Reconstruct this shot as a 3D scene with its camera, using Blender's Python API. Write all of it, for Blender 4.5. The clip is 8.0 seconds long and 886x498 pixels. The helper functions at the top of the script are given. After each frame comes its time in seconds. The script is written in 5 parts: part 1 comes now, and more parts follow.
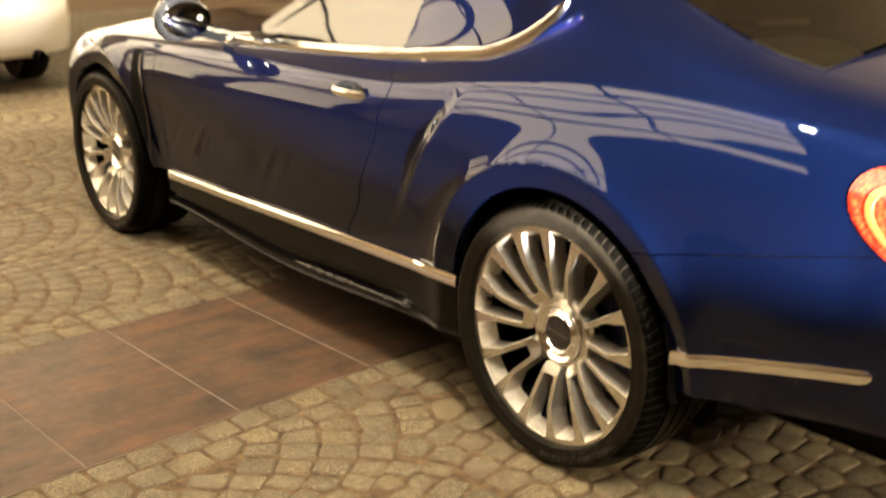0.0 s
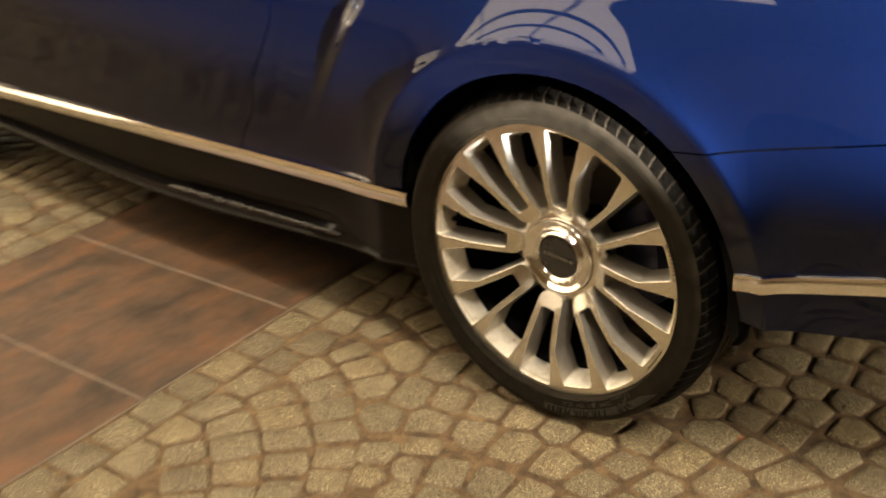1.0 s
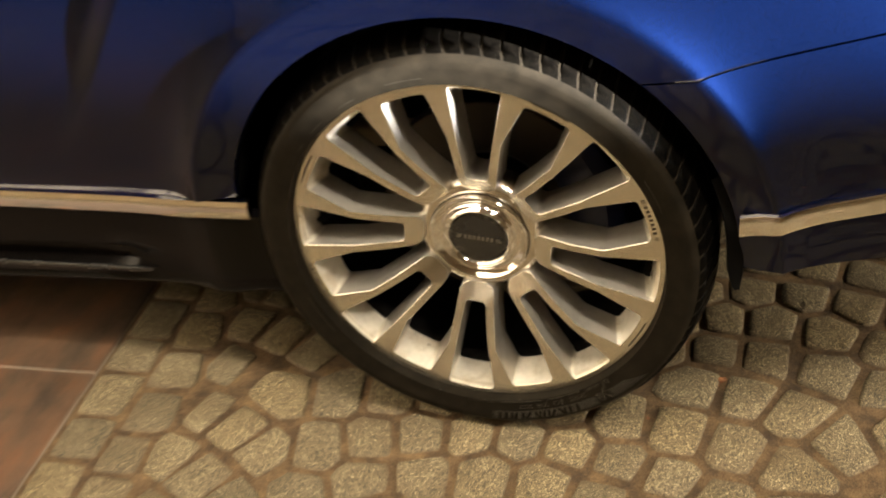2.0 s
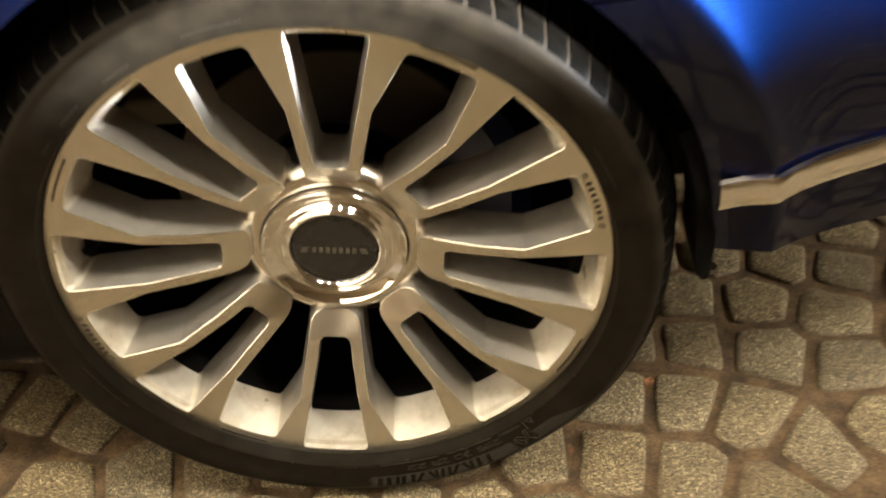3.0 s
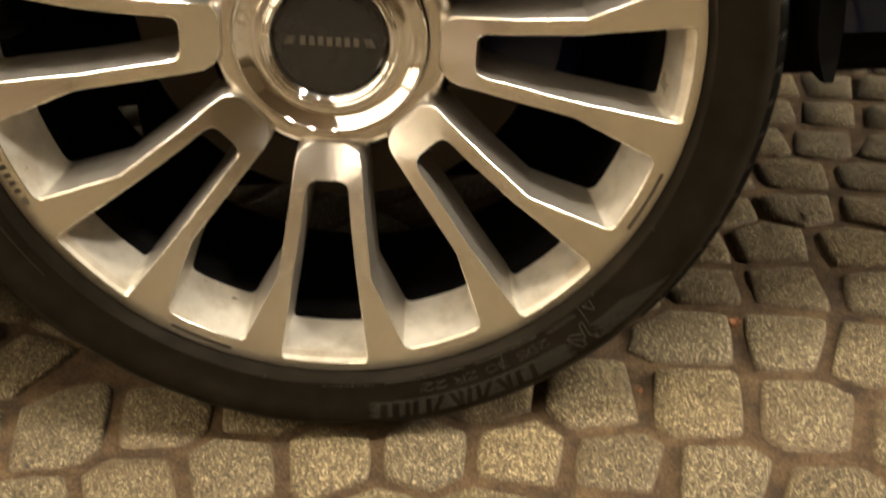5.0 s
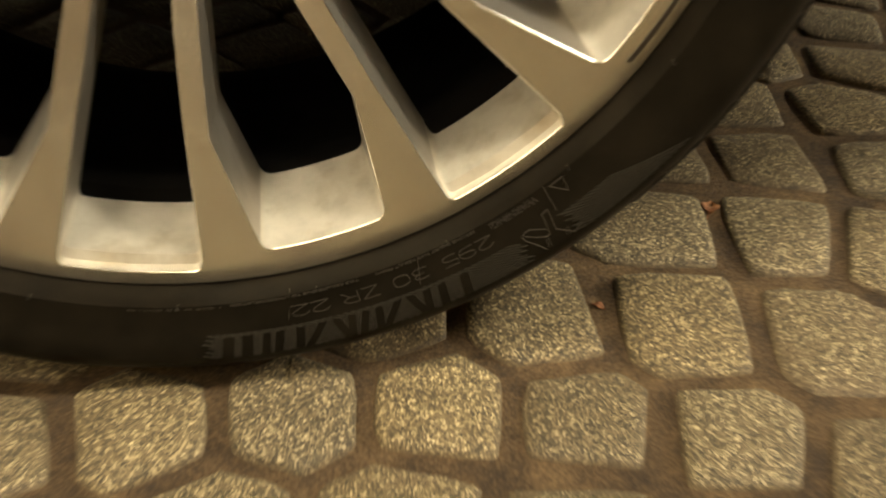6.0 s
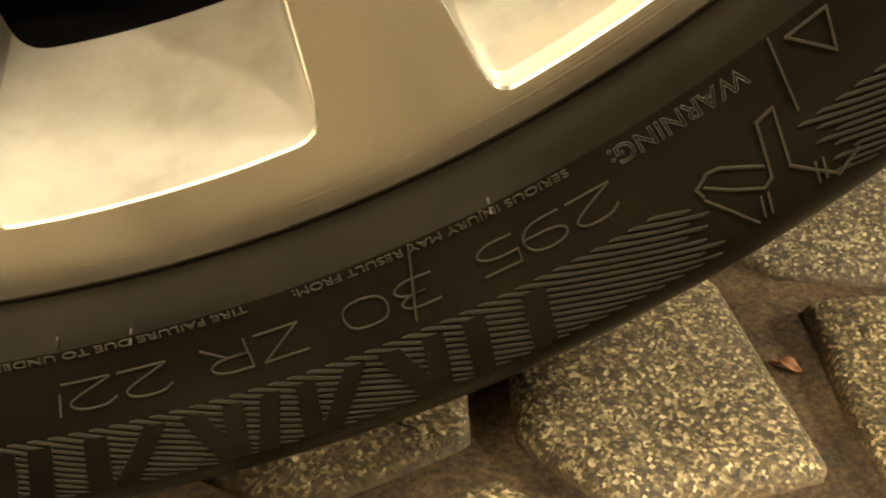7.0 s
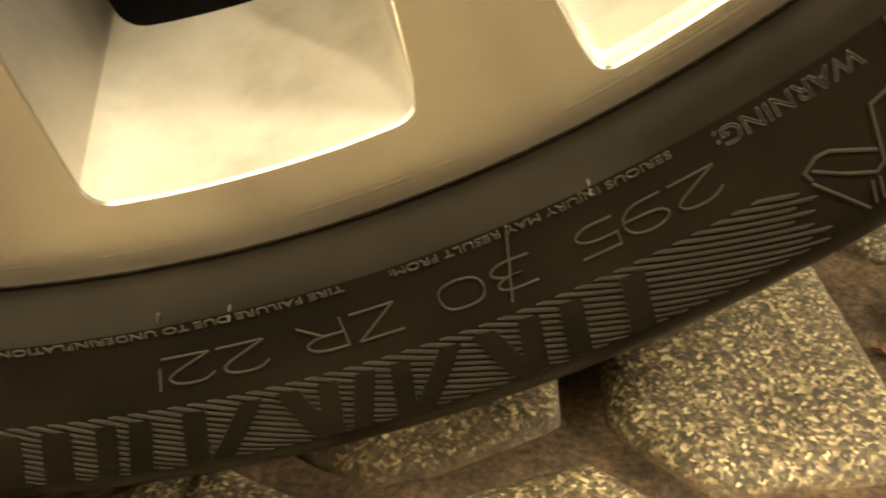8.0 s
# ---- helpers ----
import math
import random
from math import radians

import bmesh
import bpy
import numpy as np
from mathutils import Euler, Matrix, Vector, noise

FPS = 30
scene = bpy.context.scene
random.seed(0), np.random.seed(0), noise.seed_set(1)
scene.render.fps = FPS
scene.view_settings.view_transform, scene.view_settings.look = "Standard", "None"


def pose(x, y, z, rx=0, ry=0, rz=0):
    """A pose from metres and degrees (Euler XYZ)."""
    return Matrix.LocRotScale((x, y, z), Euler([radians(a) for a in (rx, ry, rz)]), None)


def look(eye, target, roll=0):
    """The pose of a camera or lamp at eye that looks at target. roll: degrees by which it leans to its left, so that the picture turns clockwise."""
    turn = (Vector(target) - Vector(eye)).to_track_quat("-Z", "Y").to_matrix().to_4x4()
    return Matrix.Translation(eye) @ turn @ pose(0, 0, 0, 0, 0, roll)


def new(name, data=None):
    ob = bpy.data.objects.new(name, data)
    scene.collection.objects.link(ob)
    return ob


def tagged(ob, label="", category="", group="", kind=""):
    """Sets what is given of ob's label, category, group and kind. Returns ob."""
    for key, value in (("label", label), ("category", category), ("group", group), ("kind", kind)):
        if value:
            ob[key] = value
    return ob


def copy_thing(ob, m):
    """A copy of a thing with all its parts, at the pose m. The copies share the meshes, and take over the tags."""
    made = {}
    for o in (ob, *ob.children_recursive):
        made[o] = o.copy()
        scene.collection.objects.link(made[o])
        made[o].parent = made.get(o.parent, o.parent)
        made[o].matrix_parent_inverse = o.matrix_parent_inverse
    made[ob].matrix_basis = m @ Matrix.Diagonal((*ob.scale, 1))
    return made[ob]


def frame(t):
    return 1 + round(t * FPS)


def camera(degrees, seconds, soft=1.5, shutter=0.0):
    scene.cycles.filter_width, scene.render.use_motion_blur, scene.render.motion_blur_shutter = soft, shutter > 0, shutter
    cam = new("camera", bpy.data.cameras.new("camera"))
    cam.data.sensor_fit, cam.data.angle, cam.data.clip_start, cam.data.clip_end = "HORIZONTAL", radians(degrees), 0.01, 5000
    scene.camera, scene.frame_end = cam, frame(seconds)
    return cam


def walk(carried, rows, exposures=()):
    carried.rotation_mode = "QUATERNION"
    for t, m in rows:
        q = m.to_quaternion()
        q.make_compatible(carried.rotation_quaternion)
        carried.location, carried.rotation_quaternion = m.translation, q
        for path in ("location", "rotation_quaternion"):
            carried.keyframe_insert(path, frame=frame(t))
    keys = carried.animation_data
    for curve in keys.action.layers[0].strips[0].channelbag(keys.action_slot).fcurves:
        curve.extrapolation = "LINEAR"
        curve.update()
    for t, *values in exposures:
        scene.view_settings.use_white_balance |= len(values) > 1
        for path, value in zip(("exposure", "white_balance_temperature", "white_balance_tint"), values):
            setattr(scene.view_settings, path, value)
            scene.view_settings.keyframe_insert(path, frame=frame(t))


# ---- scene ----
import collections
import mathutils

cam = camera(44.21, 8.0, soft=2.0, shutter=0.5)

# seconds, place, then yaw, pitch and roll in degrees
PATH = [
    (0.0, 1.8550, -1.9095, 1.4528, 50.102, -17.819, 0.396),
    (0.5, 1.4699, -1.7757, 1.4110, 46.850, -23.220, -1.680),
    (1.0, 1.0898, -1.6573, 1.3707, 39.413, -26.066, -2.305),
    (1.2, 0.9063, -1.6471, 1.3929, 33.753, -27.425, -4.638),
    (2.3, 0.3413, -1.1533, 1.3066, 15.164, -37.162, -7.661),
    (2.5, 0.2850, -1.0759, 1.2678, 10.486, -37.815, -7.086),
    (3.0, 0.1633, -0.8602, 1.1165, 2.927, -40.195, -4.617),
    (3.5, 0.1426, -0.7477, 0.8181, 3.200, -29.832, -2.788),
    (4.0, 0.1221, -0.7727, 0.6721, 2.252, -24.398, -0.722),
    (4.5, 0.1123, -0.8112, 0.6394, 2.995, -25.359, -2.920),
    (5.0, 0.1193, -0.8135, 0.6314, 2.603, -28.591, -3.749),
    (5.2, 0.1304, -0.8128, 0.6254, 2.462, -30.476, -4.160),
    (6.3, 0.0472, -0.3678, 0.3564, -11.911, -35.607, 4.822),
    (6.5, 0.0683, -0.3053, 0.3010, -11.327, -34.537, 4.144),
    (7.0, 0.1014, -0.1999, 0.2108, -10.386, -33.147, 3.341),
    (7.5, 0.1002, -0.2007, 0.2101, -9.018, -33.777, 2.677),
    (8.0, 0.0979, -0.1969, 0.2107, -5.493, -34.688, 1.374),
]


def aim(x, y, z, yaw, pitch, roll):
    a, b = radians(yaw), radians(pitch)
    way = Vector((-math.sin(a) * math.cos(b), math.cos(a) * math.cos(b), math.sin(b)))
    eye = Vector((x, y, z))
    return look(eye, eye + way, roll)


walk(cam, [(t, aim(*row)) for t, *row in PATH], exposures=[(0.0, 0.68, 6500, 10), (1.0, 0.56, 6400, 10), (2.5, 0.58, 6100, 9), (3.5, 0.62, 5920, 8), (5.0, 0.60, 6050, 10), (5.3, 0.60, 6050, 10), (6.4, 0.30, 6800, 1), (7.0, 0.71, 6900, 3), (8.0, 1.0, 6900, 3)])

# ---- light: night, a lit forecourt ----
world = bpy.data.worlds.new("night")
scene.world = world
world.use_nodes = True
world.node_tree.nodes["Background"].inputs[0].default_value = (0.10, 0.075, 0.05, 1)
world.node_tree.nodes["Background"].inputs[1].default_value = 0.85


def lamp(name, kind, m, energy, colour, **settings):
    data = bpy.data.lights.new(name, kind)
    data.energy, data.color = energy, colour
    if "size" in settings:
        data.size = settings["size"]
    if "size_y" in settings:
        data.shape, data.size_y = "RECTANGLE", settings["size_y"]
    if "radius" in settings:
        data.shadow_soft_size = settings["radius"]
    if "cone" in settings:
        data.spot_size, data.spot_blend = radians(settings["cone"]), 0.6
    ob = new(name, data)
    ob.matrix_world = m
    return ob


flood = lamp("floodlight_behind", "SPOT", look((7.0, -1.6, 1.0), (0.45, 0.0, 1.235)), 94000, (1.0, 0.97, 0.92), radius=0.07, cone=10.5)
flood.data.spot_blend = 0.2
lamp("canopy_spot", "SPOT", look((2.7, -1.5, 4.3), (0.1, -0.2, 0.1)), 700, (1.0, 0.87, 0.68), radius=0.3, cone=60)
# low fill lamp without a fixture, added to brighten the ground under the bumper
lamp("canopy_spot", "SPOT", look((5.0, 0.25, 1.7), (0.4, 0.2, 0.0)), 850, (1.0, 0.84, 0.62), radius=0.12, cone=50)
# fill lamp added to brighten the white car ahead
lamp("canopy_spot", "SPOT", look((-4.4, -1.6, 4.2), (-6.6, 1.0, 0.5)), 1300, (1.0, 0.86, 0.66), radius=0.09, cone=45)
# row of canopy downlights, run on at both ends as added fill
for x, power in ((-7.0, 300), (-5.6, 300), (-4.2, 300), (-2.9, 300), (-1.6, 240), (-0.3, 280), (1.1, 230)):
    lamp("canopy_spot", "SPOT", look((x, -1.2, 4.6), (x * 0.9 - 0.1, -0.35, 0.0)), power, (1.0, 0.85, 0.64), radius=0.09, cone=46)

# ---- materials ----


def material(name, base, rough=0.5, metal=0.0, coat=0.0, spec=0.5):
    m = bpy.data.materials.new(name)
    m.use_nodes = True
    b = m.node_tree.nodes["Principled BSDF"]
    b.inputs["Base Color"].default_value = (*base, 1)
    b.inputs["Roughness"].default_value = rough
    b.inputs["Metallic"].default_value = metal
    b.inputs["Coat Weight"].default_value = coat
    b.inputs["Coat Roughness"].default_value = 0.02
    b.inputs["Specular IOR Level"].default_value = spec
    return m


def node(m, kind, **values):
    n = m.node_tree.nodes.new(kind)
    for key, value in values.items():
        if key in n.inputs:
            n.inputs[key].default_value = value
    return n


def wire(m, a, out, b, into):
    m.node_tree.links.new(a.outputs[out], b.inputs[into])


def shader(m):
    return m.node_tree.nodes["Principled BSDF"]


def coords(m, scale=(1, 1, 1)):
    """Object coordinates in metres, scaled."""
    c = node(m, "ShaderNodeTexCoord")
    s = node(m, "ShaderNodeMapping", Scale=scale)
    wire(m, c, "Object", s, "Vector")
    return s


def grain(m, scale, detail=4.0, stretch=(1, 1, 1), rough=0.6):
    n = node(m, "ShaderNodeTexNoise", Scale=scale, Detail=detail, Roughness=rough)
    wire(m, coords(m, stretch), "Vector", n, "Vector")
    return n


def ramp(m, source, out, stops):
    r = node(m, "ShaderNodeValToRGB")
    e = r.color_ramp.elements
    while len(e) < len(stops):
        e.new(0.5)
    for k, (at, c) in zip(e, stops):
        k.position, k.color = at, (*c, 1)
    wire(m, source, out, r, "Fac")
    return r


def mix(m, kind, fac, a, b):
    """a and b: (node, output)."""
    n = m.node_tree.nodes.new("ShaderNodeMixRGB")
    n.blend_type = kind
    if isinstance(fac, tuple):
        wire(m, fac[0], fac[1], n, "Fac")
    else:
        n.inputs["Fac"].default_value = fac
    wire(m, a[0], a[1], n, "Color1")
    wire(m, b[0], b[1], n, "Color2")
    return n


def bumped(m, source, out, strength, distance):
    b = node(m, "ShaderNodeBump", Strength=strength, Distance=distance)
    wire(m, source, out, b, "Height")
    wire(m, b, "Normal", shader(m), "Normal")
    return b


def value_range(m, source, out, lo, hi):
    r = node(m, "ShaderNodeMapRange")
    r.inputs["To Min"].default_value, r.inputs["To Max"].default_value = lo, hi
    wire(m, source, out, r, "Value")
    return r


# car paint: deep blue with flakes under clear lacquer
PAINT = material("blue_paint", (0.010, 0.022, 0.16), 0.40, 0.95, 1.0)
shader(PAINT).inputs["Specular Tint"].default_value = (0.02, 0.06, 0.30, 1)
shader(PAINT).inputs["Coat IOR"].default_value = 1.40
flake = node(PAINT, "ShaderNodeTexVoronoi", Scale=2200.0)
wire(PAINT, coords(PAINT), "Vector", flake, "Vector")
tone = ramp(PAINT, flake, "Color", [(0.0, (0.0009, 0.0026, 0.0118)), (1.0, (0.0034, 0.0100, 0.050))])
wire(PAINT, tone, "Color", shader(PAINT), "Base Color")
dust = grain(PAINT, 9.0, 6.0)
wire(PAINT, value_range(PAINT, dust, "Fac", 0.0, 0.05), "Result", shader(PAINT), "Coat Roughness")

CHROME = material("chrome", (0.92, 0.90, 0.86), 0.06, 1.0)
wire(CHROME, value_range(CHROME, grain(CHROME, 40.0), "Fac", 0.03, 0.12), "Result", shader(CHROME), "Roughness")

# lathe-turned alloy: fine concentric lines round the axle
MACHINED = material("turned_alloy", (0.79, 0.76, 0.685), 0.36, 1.0)
tc = node(MACHINED, "ShaderNodeTexCoord")
sep = node(MACHINED, "ShaderNodeSeparateXYZ")
wire(MACHINED, tc, "Object", sep, "Vector")
flat = node(MACHINED, "ShaderNodeCombineXYZ")
wire(MACHINED, sep, "X", flat, "X")
wire(MACHINED, sep, "Z", flat, "Y")
far = MACHINED.node_tree.nodes.new("ShaderNodeVectorMath")
far.operation = "LENGTH"
wire(MACHINED, flat, "Vector", far, 0)
rings = node(MACHINED, "ShaderNodeTexNoise", Scale=1400.0, Detail=2.0)
rings.noise_dimensions = "1D"
wire(MACHINED, far, "Value", rings, "W")
bumped(MACHINED, rings, "Fac", 0.14, 0.0003)
lay = node(MACHINED, "ShaderNodeTangent")
lay.direction_type, lay.axis = "RADIAL", "Y"
wire(MACHINED, lay, "Tangent", shader(MACHINED), "Tangent")
shader(MACHINED).inputs["Anisotropic"].default_value = 0.88
shader(MACHINED).inputs["Anisotropic Rotation"].default_value = 0.25
smear = grain(MACHINED, 22.0, 5.0)
wire(MACHINED, value_range(MACHINED, smear, "Fac", 0.17, 0.28), "Result", shader(MACHINED), "Roughness")

# silver of the outer pocket floors, their light in the colour, with brake dust
SILVER_LIT = material("silver_lit", (0.80, 0.76, 0.67), 0.3, 0.54, 0.4)
shader(SILVER_LIT).inputs["Coat Roughness"].default_value = 0.16
dirt = grain(SILVER_LIT, 60.0, 8.0)
smudge = grain(SILVER_LIT, 16.0, 5.0)
tone = ramp(SILVER_LIT, dirt, "Fac", [(0.25, (0.62, 0.585, 0.51)), (0.55, (0.76, 0.72, 0.63)), (0.8, (0.81, 0.775, 0.69))])
film = ramp(SILVER_LIT, smudge, "Fac", [(0.38, (0.74, 0.69, 0.60)), (0.48, (0.95, 0.94, 0.91)), (0.60, (1.0, 0.99, 0.97))])
wire(SILVER_LIT, mix(SILVER_LIT, "MULTIPLY", 0.8, (tone, "Color"), (film, "Color")), "Color", shader(SILVER_LIT), "Base Color")
wire(SILVER_LIT, value_range(SILVER_LIT, smudge, "Fac", 0.22, 0.38), "Result", shader(SILVER_LIT), "Roughness")

# the same silver on the spoke sides, with their shade in the colour
SILVER_SHADED = material("silver_shaded", (0.42, 0.39, 0.34), 0.45, 0.88, 0.15)
tone = ramp(SILVER_SHADED, grain(SILVER_SHADED, 60.0, 8.0), "Fac", [(0.2, (0.44, 0.41, 0.36)), (0.55, (0.53, 0.495, 0.435)), (0.85, (0.58, 0.545, 0.485))])
wire(SILVER_SHADED, tone, "Color", shader(SILVER_SHADED), "Base Color")
wire(SILVER_SHADED, value_range(SILVER_SHADED, grain(SILVER_SHADED, 14.0), "Fac", 0.36, 0.50), "Result", shader(SILVER_SHADED), "Roughness")

RUBBER = material("tyre_rubber", (0.014, 0.013, 0.012), 0.4, spec=0.045)
tone = ramp(RUBBER, grain(RUBBER, 35.0, 8.0), "Fac", [(0.3, (0.0060, 0.0049, 0.0035)), (0.75, (0.0142, 0.0113, 0.0076))])
wire(RUBBER, tone, "Color", shader(RUBBER), "Base Color")
wire(RUBBER, value_range(RUBBER, grain(RUBBER, 18.0), "Fac", 0.33, 0.42), "Result", shader(RUBBER), "Roughness")
bumped(RUBBER, grain(RUBBER, 900.0, 3.0), "Fac", 0.15, 0.0004)

# Tread coloured darker than the sidewall rubber, to offset the floodlight on it.
TREAD = material("darkened_tread_rubber", (0.008, 0.007, 0.0055), 0.6, spec=0.02)
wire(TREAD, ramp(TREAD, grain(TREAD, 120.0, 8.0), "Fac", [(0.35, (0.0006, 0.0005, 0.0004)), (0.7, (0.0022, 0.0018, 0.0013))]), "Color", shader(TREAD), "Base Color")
wire(TREAD, value_range(TREAD, grain(TREAD, 70.0), "Fac", 0.34, 0.46), "Result", shader(TREAD), "Roughness")
bumped(TREAD, grain(TREAD, 700.0, 4.0), "Fac", 0.3, 0.0005)
LEAF = material("dry_leaf", (0.20, 0.075, 0.022), 0.7)
wire(LEAF, ramp(LEAF, grain(LEAF, 180.0, 6.0), "Fac", [(0.3, (0.085, 0.032, 0.012)), (0.7, (0.30, 0.12, 0.035))]), "Color", shader(LEAF), "Base Color")
BLACK = material("black_lacquer", (0.008, 0.008, 0.008), 0.18, coat=0.6)
wire(BLACK, value_range(BLACK, grain(BLACK, 20.0), "Fac", 0.12, 0.4), "Result", shader(BLACK), "Roughness")
# Colour pushed below plastic's own so recesses stay black under the strong lamps.
LINER = material("near_black_plastic", (0.0022, 0.002, 0.0018), 0.85, spec=0.05)
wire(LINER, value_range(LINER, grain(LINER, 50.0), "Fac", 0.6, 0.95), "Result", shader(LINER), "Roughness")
IRON = material("brake_iron", (0.045, 0.036, 0.028), 0.5, 0.8)
CALIPER = material("blue_caliper", (0.003, 0.006, 0.035), 0.4)
RED = material("red_lamp_glass", (0.75, 0.035, 0.01), 0.10, coat=1.0)
lens = node(RED, "ShaderNodeTexVoronoi", Scale=110.0)
wire(RED, coords(RED), "Vector", lens, "Vector")
tone = ramp(RED, lens, "Distance", [(0.0, (0.42, 0.050, 0.012)), (0.35, (0.34, 0.018, 0.005)), (0.7, (0.17, 0.006, 0.003))])
wire(RED, tone, "Color", shader(RED), "Base Color")
bumped(RED, lens, "Distance", 0.25, 0.003)
AMBER = material("amber_lamp_ring", (0.36, 0.040, 0.010), 0.15, coat=1.0)
wire(AMBER, value_range(AMBER, grain(AMBER, 60.0), "Fac", 0.1, 0.25), "Result", shader(AMBER), "Roughness")
BRONZE = material("bronze_trim", (0.05, 0.037, 0.022), 0.4, 0.8)
wire(BRONZE, value_range(BRONZE, grain(BRONZE, 30.0), "Fac", 0.28, 0.42), "Result", shader(BRONZE), "Roughness")
SOFFIT = material("soffit_plaster", (0.60, 0.52, 0.39), 0.85)
bumped(SOFFIT, grain(SOFFIT, 4.0, 8.0), "Fac", 0.3, 0.02)
INK = material("dark_engraving", (0.035, 0.028, 0.02), 0.5, 0.4)
PALE = material("pale_print", (0.13, 0.115, 0.09), 0.4, 0.6)
WHITE = material("white_paint", (0.82, 0.80, 0.74), 0.3, coat=0.8)
wire(WHITE, value_range(WHITE, grain(WHITE, 6.0), "Fac", 0.25, 0.4), "Result", shader(WHITE), "Roughness")
GLASS = material("car_glass", (0.02, 0.025, 0.02), 0.02)
clear = node(GLASS, "ShaderNodeBsdfTransparent", Color=(0.20, 0.21, 0.19, 1))
sheen = node(GLASS, "ShaderNodeBsdfGlossy", Color=(0.95, 0.93, 0.88, 1), Roughness=0.03)
pane = node(GLASS, "ShaderNodeMixShader", Fac=0.12)
wire(GLASS, clear, "BSDF", pane, 1)
wire(GLASS, sheen, "BSDF", pane, 2)
wire(GLASS, pane, "Shader", GLASS.node_tree.nodes["Material Output"], "Surface")
TINTED = material("tinted_mirror", (0.30, 0.30, 0.27), 0.04, 1.0)
CABIN = material("cabin_leather", (0.42, 0.36, 0.26), 0.6)
wire(CABIN, value_range(CABIN, grain(CABIN, 80.0), "Fac", 0.5, 0.75), "Result", shader(CABIN), "Roughness")

# granite setts: grey-beige crystals, one tone per stone
GRANITE = material("granite", (0.3, 0.27, 0.2), 0.75)
place = node(GRANITE, "ShaderNodeNewGeometry")
wobble = node(GRANITE, "ShaderNodeTexNoise", Scale=420.0, Detail=3.0)
wire(GRANITE, place, "Position", wobble, "Vector")
shove = GRANITE.node_tree.nodes.new("ShaderNodeVectorMath")
shove.operation = "MULTIPLY_ADD"
shove.inputs[1].default_value = (0.0016, 0.0016, 0.0016)
wire(GRANITE, wobble, "Color", shove, 0)
wire(GRANITE, place, "Position", shove, 2)
cells = node(GRANITE, "ShaderNodeTexVoronoi", Scale=800.0, Randomness=1.0)
wire(GRANITE, shove, "Vector", cells, "Vector")
cloud = node(GRANITE, "ShaderNodeTexNoise", Scale=420.0, Detail=4.0, Roughness=0.7)
wire(GRANITE, place, "Position", cloud, "Vector")
blend = mix(GRANITE, "MIX", 0.34, (cells, "Color"), (cloud, "Fac"))
speck = ramp(GRANITE, blend, "Color", [(0.18, (0.018, 0.015, 0.010)), (0.42, (0.058, 0.047, 0.028)), (0.57, (0.125, 0.104, 0.062)), (0.68, (0.29, 0.25, 0.165)), (0.80, (0.62, 0.56, 0.41))])
info = node(GRANITE, "ShaderNodeObjectInfo")
geo = node(GRANITE, "ShaderNodeNewGeometry")
both = GRANITE.node_tree.nodes.new("ShaderNodeMath")
wire(GRANITE, info, "Random", both, 0)
wire(GRANITE, geo, "Random Per Island", both, 1)
half = GRANITE.node_tree.nodes.new("ShaderNodeMath")
half.operation = "FRACT"
wire(GRANITE, both, "Value", half, 0)
stone = ramp(GRANITE, half, "Value", [(0.0, (0.74, 0.68, 0.57)), (0.5, (0.94, 0.87, 0.74)), (1.0, (1.06, 0.95, 0.74))])
mottled = mix(GRANITE, "MULTIPLY", 1.0, (speck, "Color"), (stone, "Color"))
stain = node(GRANITE, "ShaderNodeTexNoise", Scale=9.0, Detail=6.0)
wire(GRANITE, place, "Position", stain, "Vector")
blotch = ramp(GRANITE, stain, "Fac", [(0.3, (0.62, 0.58, 0.50)), (0.65, (1.0, 1.0, 1.0))])
clean = mix(GRANITE, "MULTIPLY", 0.8, (mottled, "Color"), (blotch, "Color"))
# joint soil rubbed into the worn edges and flanks of the stones
height = node(GRANITE, "ShaderNodeSeparateXYZ")
wire(GRANITE, place, "Position", height, "Vector")
crumbs = node(GRANITE, "ShaderNodeTexNoise", Scale=130.0, Detail=6.0, Roughness=0.7)
wire(GRANITE, place, "Position", crumbs, "Vector")
lift = GRANITE.node_tree.nodes.new("ShaderNodeMath")
lift.operation = "MULTIPLY_ADD"
lift.inputs[1].default_value = 0.008
wire(GRANITE, crumbs, "Fac", lift, 0)
wire(GRANITE, height, "Z", lift, 2)
low = node(GRANITE, "ShaderNodeMapRange")
low.inputs["From Min"].default_value, low.inputs["From Max"].default_value = 0.0012, -0.0030
wire(GRANITE, lift, "Value", low, "Value")
soil = ramp(GRANITE, crumbs, "Fac", [(0.35, (0.040, 0.025, 0.011)), (0.65, (0.120, 0.081, 0.038))])
soiled = mix(GRANITE, "MIX", 0.0, (clean, "Color"), (soil, "Color"))
wire(GRANITE, low, "Result", soiled, 0)
wire(GRANITE, soiled, "Color", shader(GRANITE), "Base Color")
pits = node(GRANITE, "ShaderNodeTexNoise", Scale=240.0, Detail=5.0)
wire(GRANITE, place, "Position", pits, "Vector")
level = mix(GRANITE, "ADD", 0.6, (pits, "Fac"), (cells, "Color"))
bumped(GRANITE, level, "Color", 0.45, 0.0022)

SAND = material("joint_sand", (0.12, 0.085, 0.05), 0.95)
tone = ramp(SAND, mix(SAND, "MIX", 0.5, (grain(SAND, 25.0, 8.0), "Fac"), (grain(SAND, 500.0, 6.0), "Fac")), "Color", [(0.35, (0.022, 0.012, 0.005)), (0.5, (0.085, 0.050, 0.020)), (0.68, (0.24, 0.155, 0.070))])
wire(SAND, tone, "Color", shader(SAND), "Base Color")
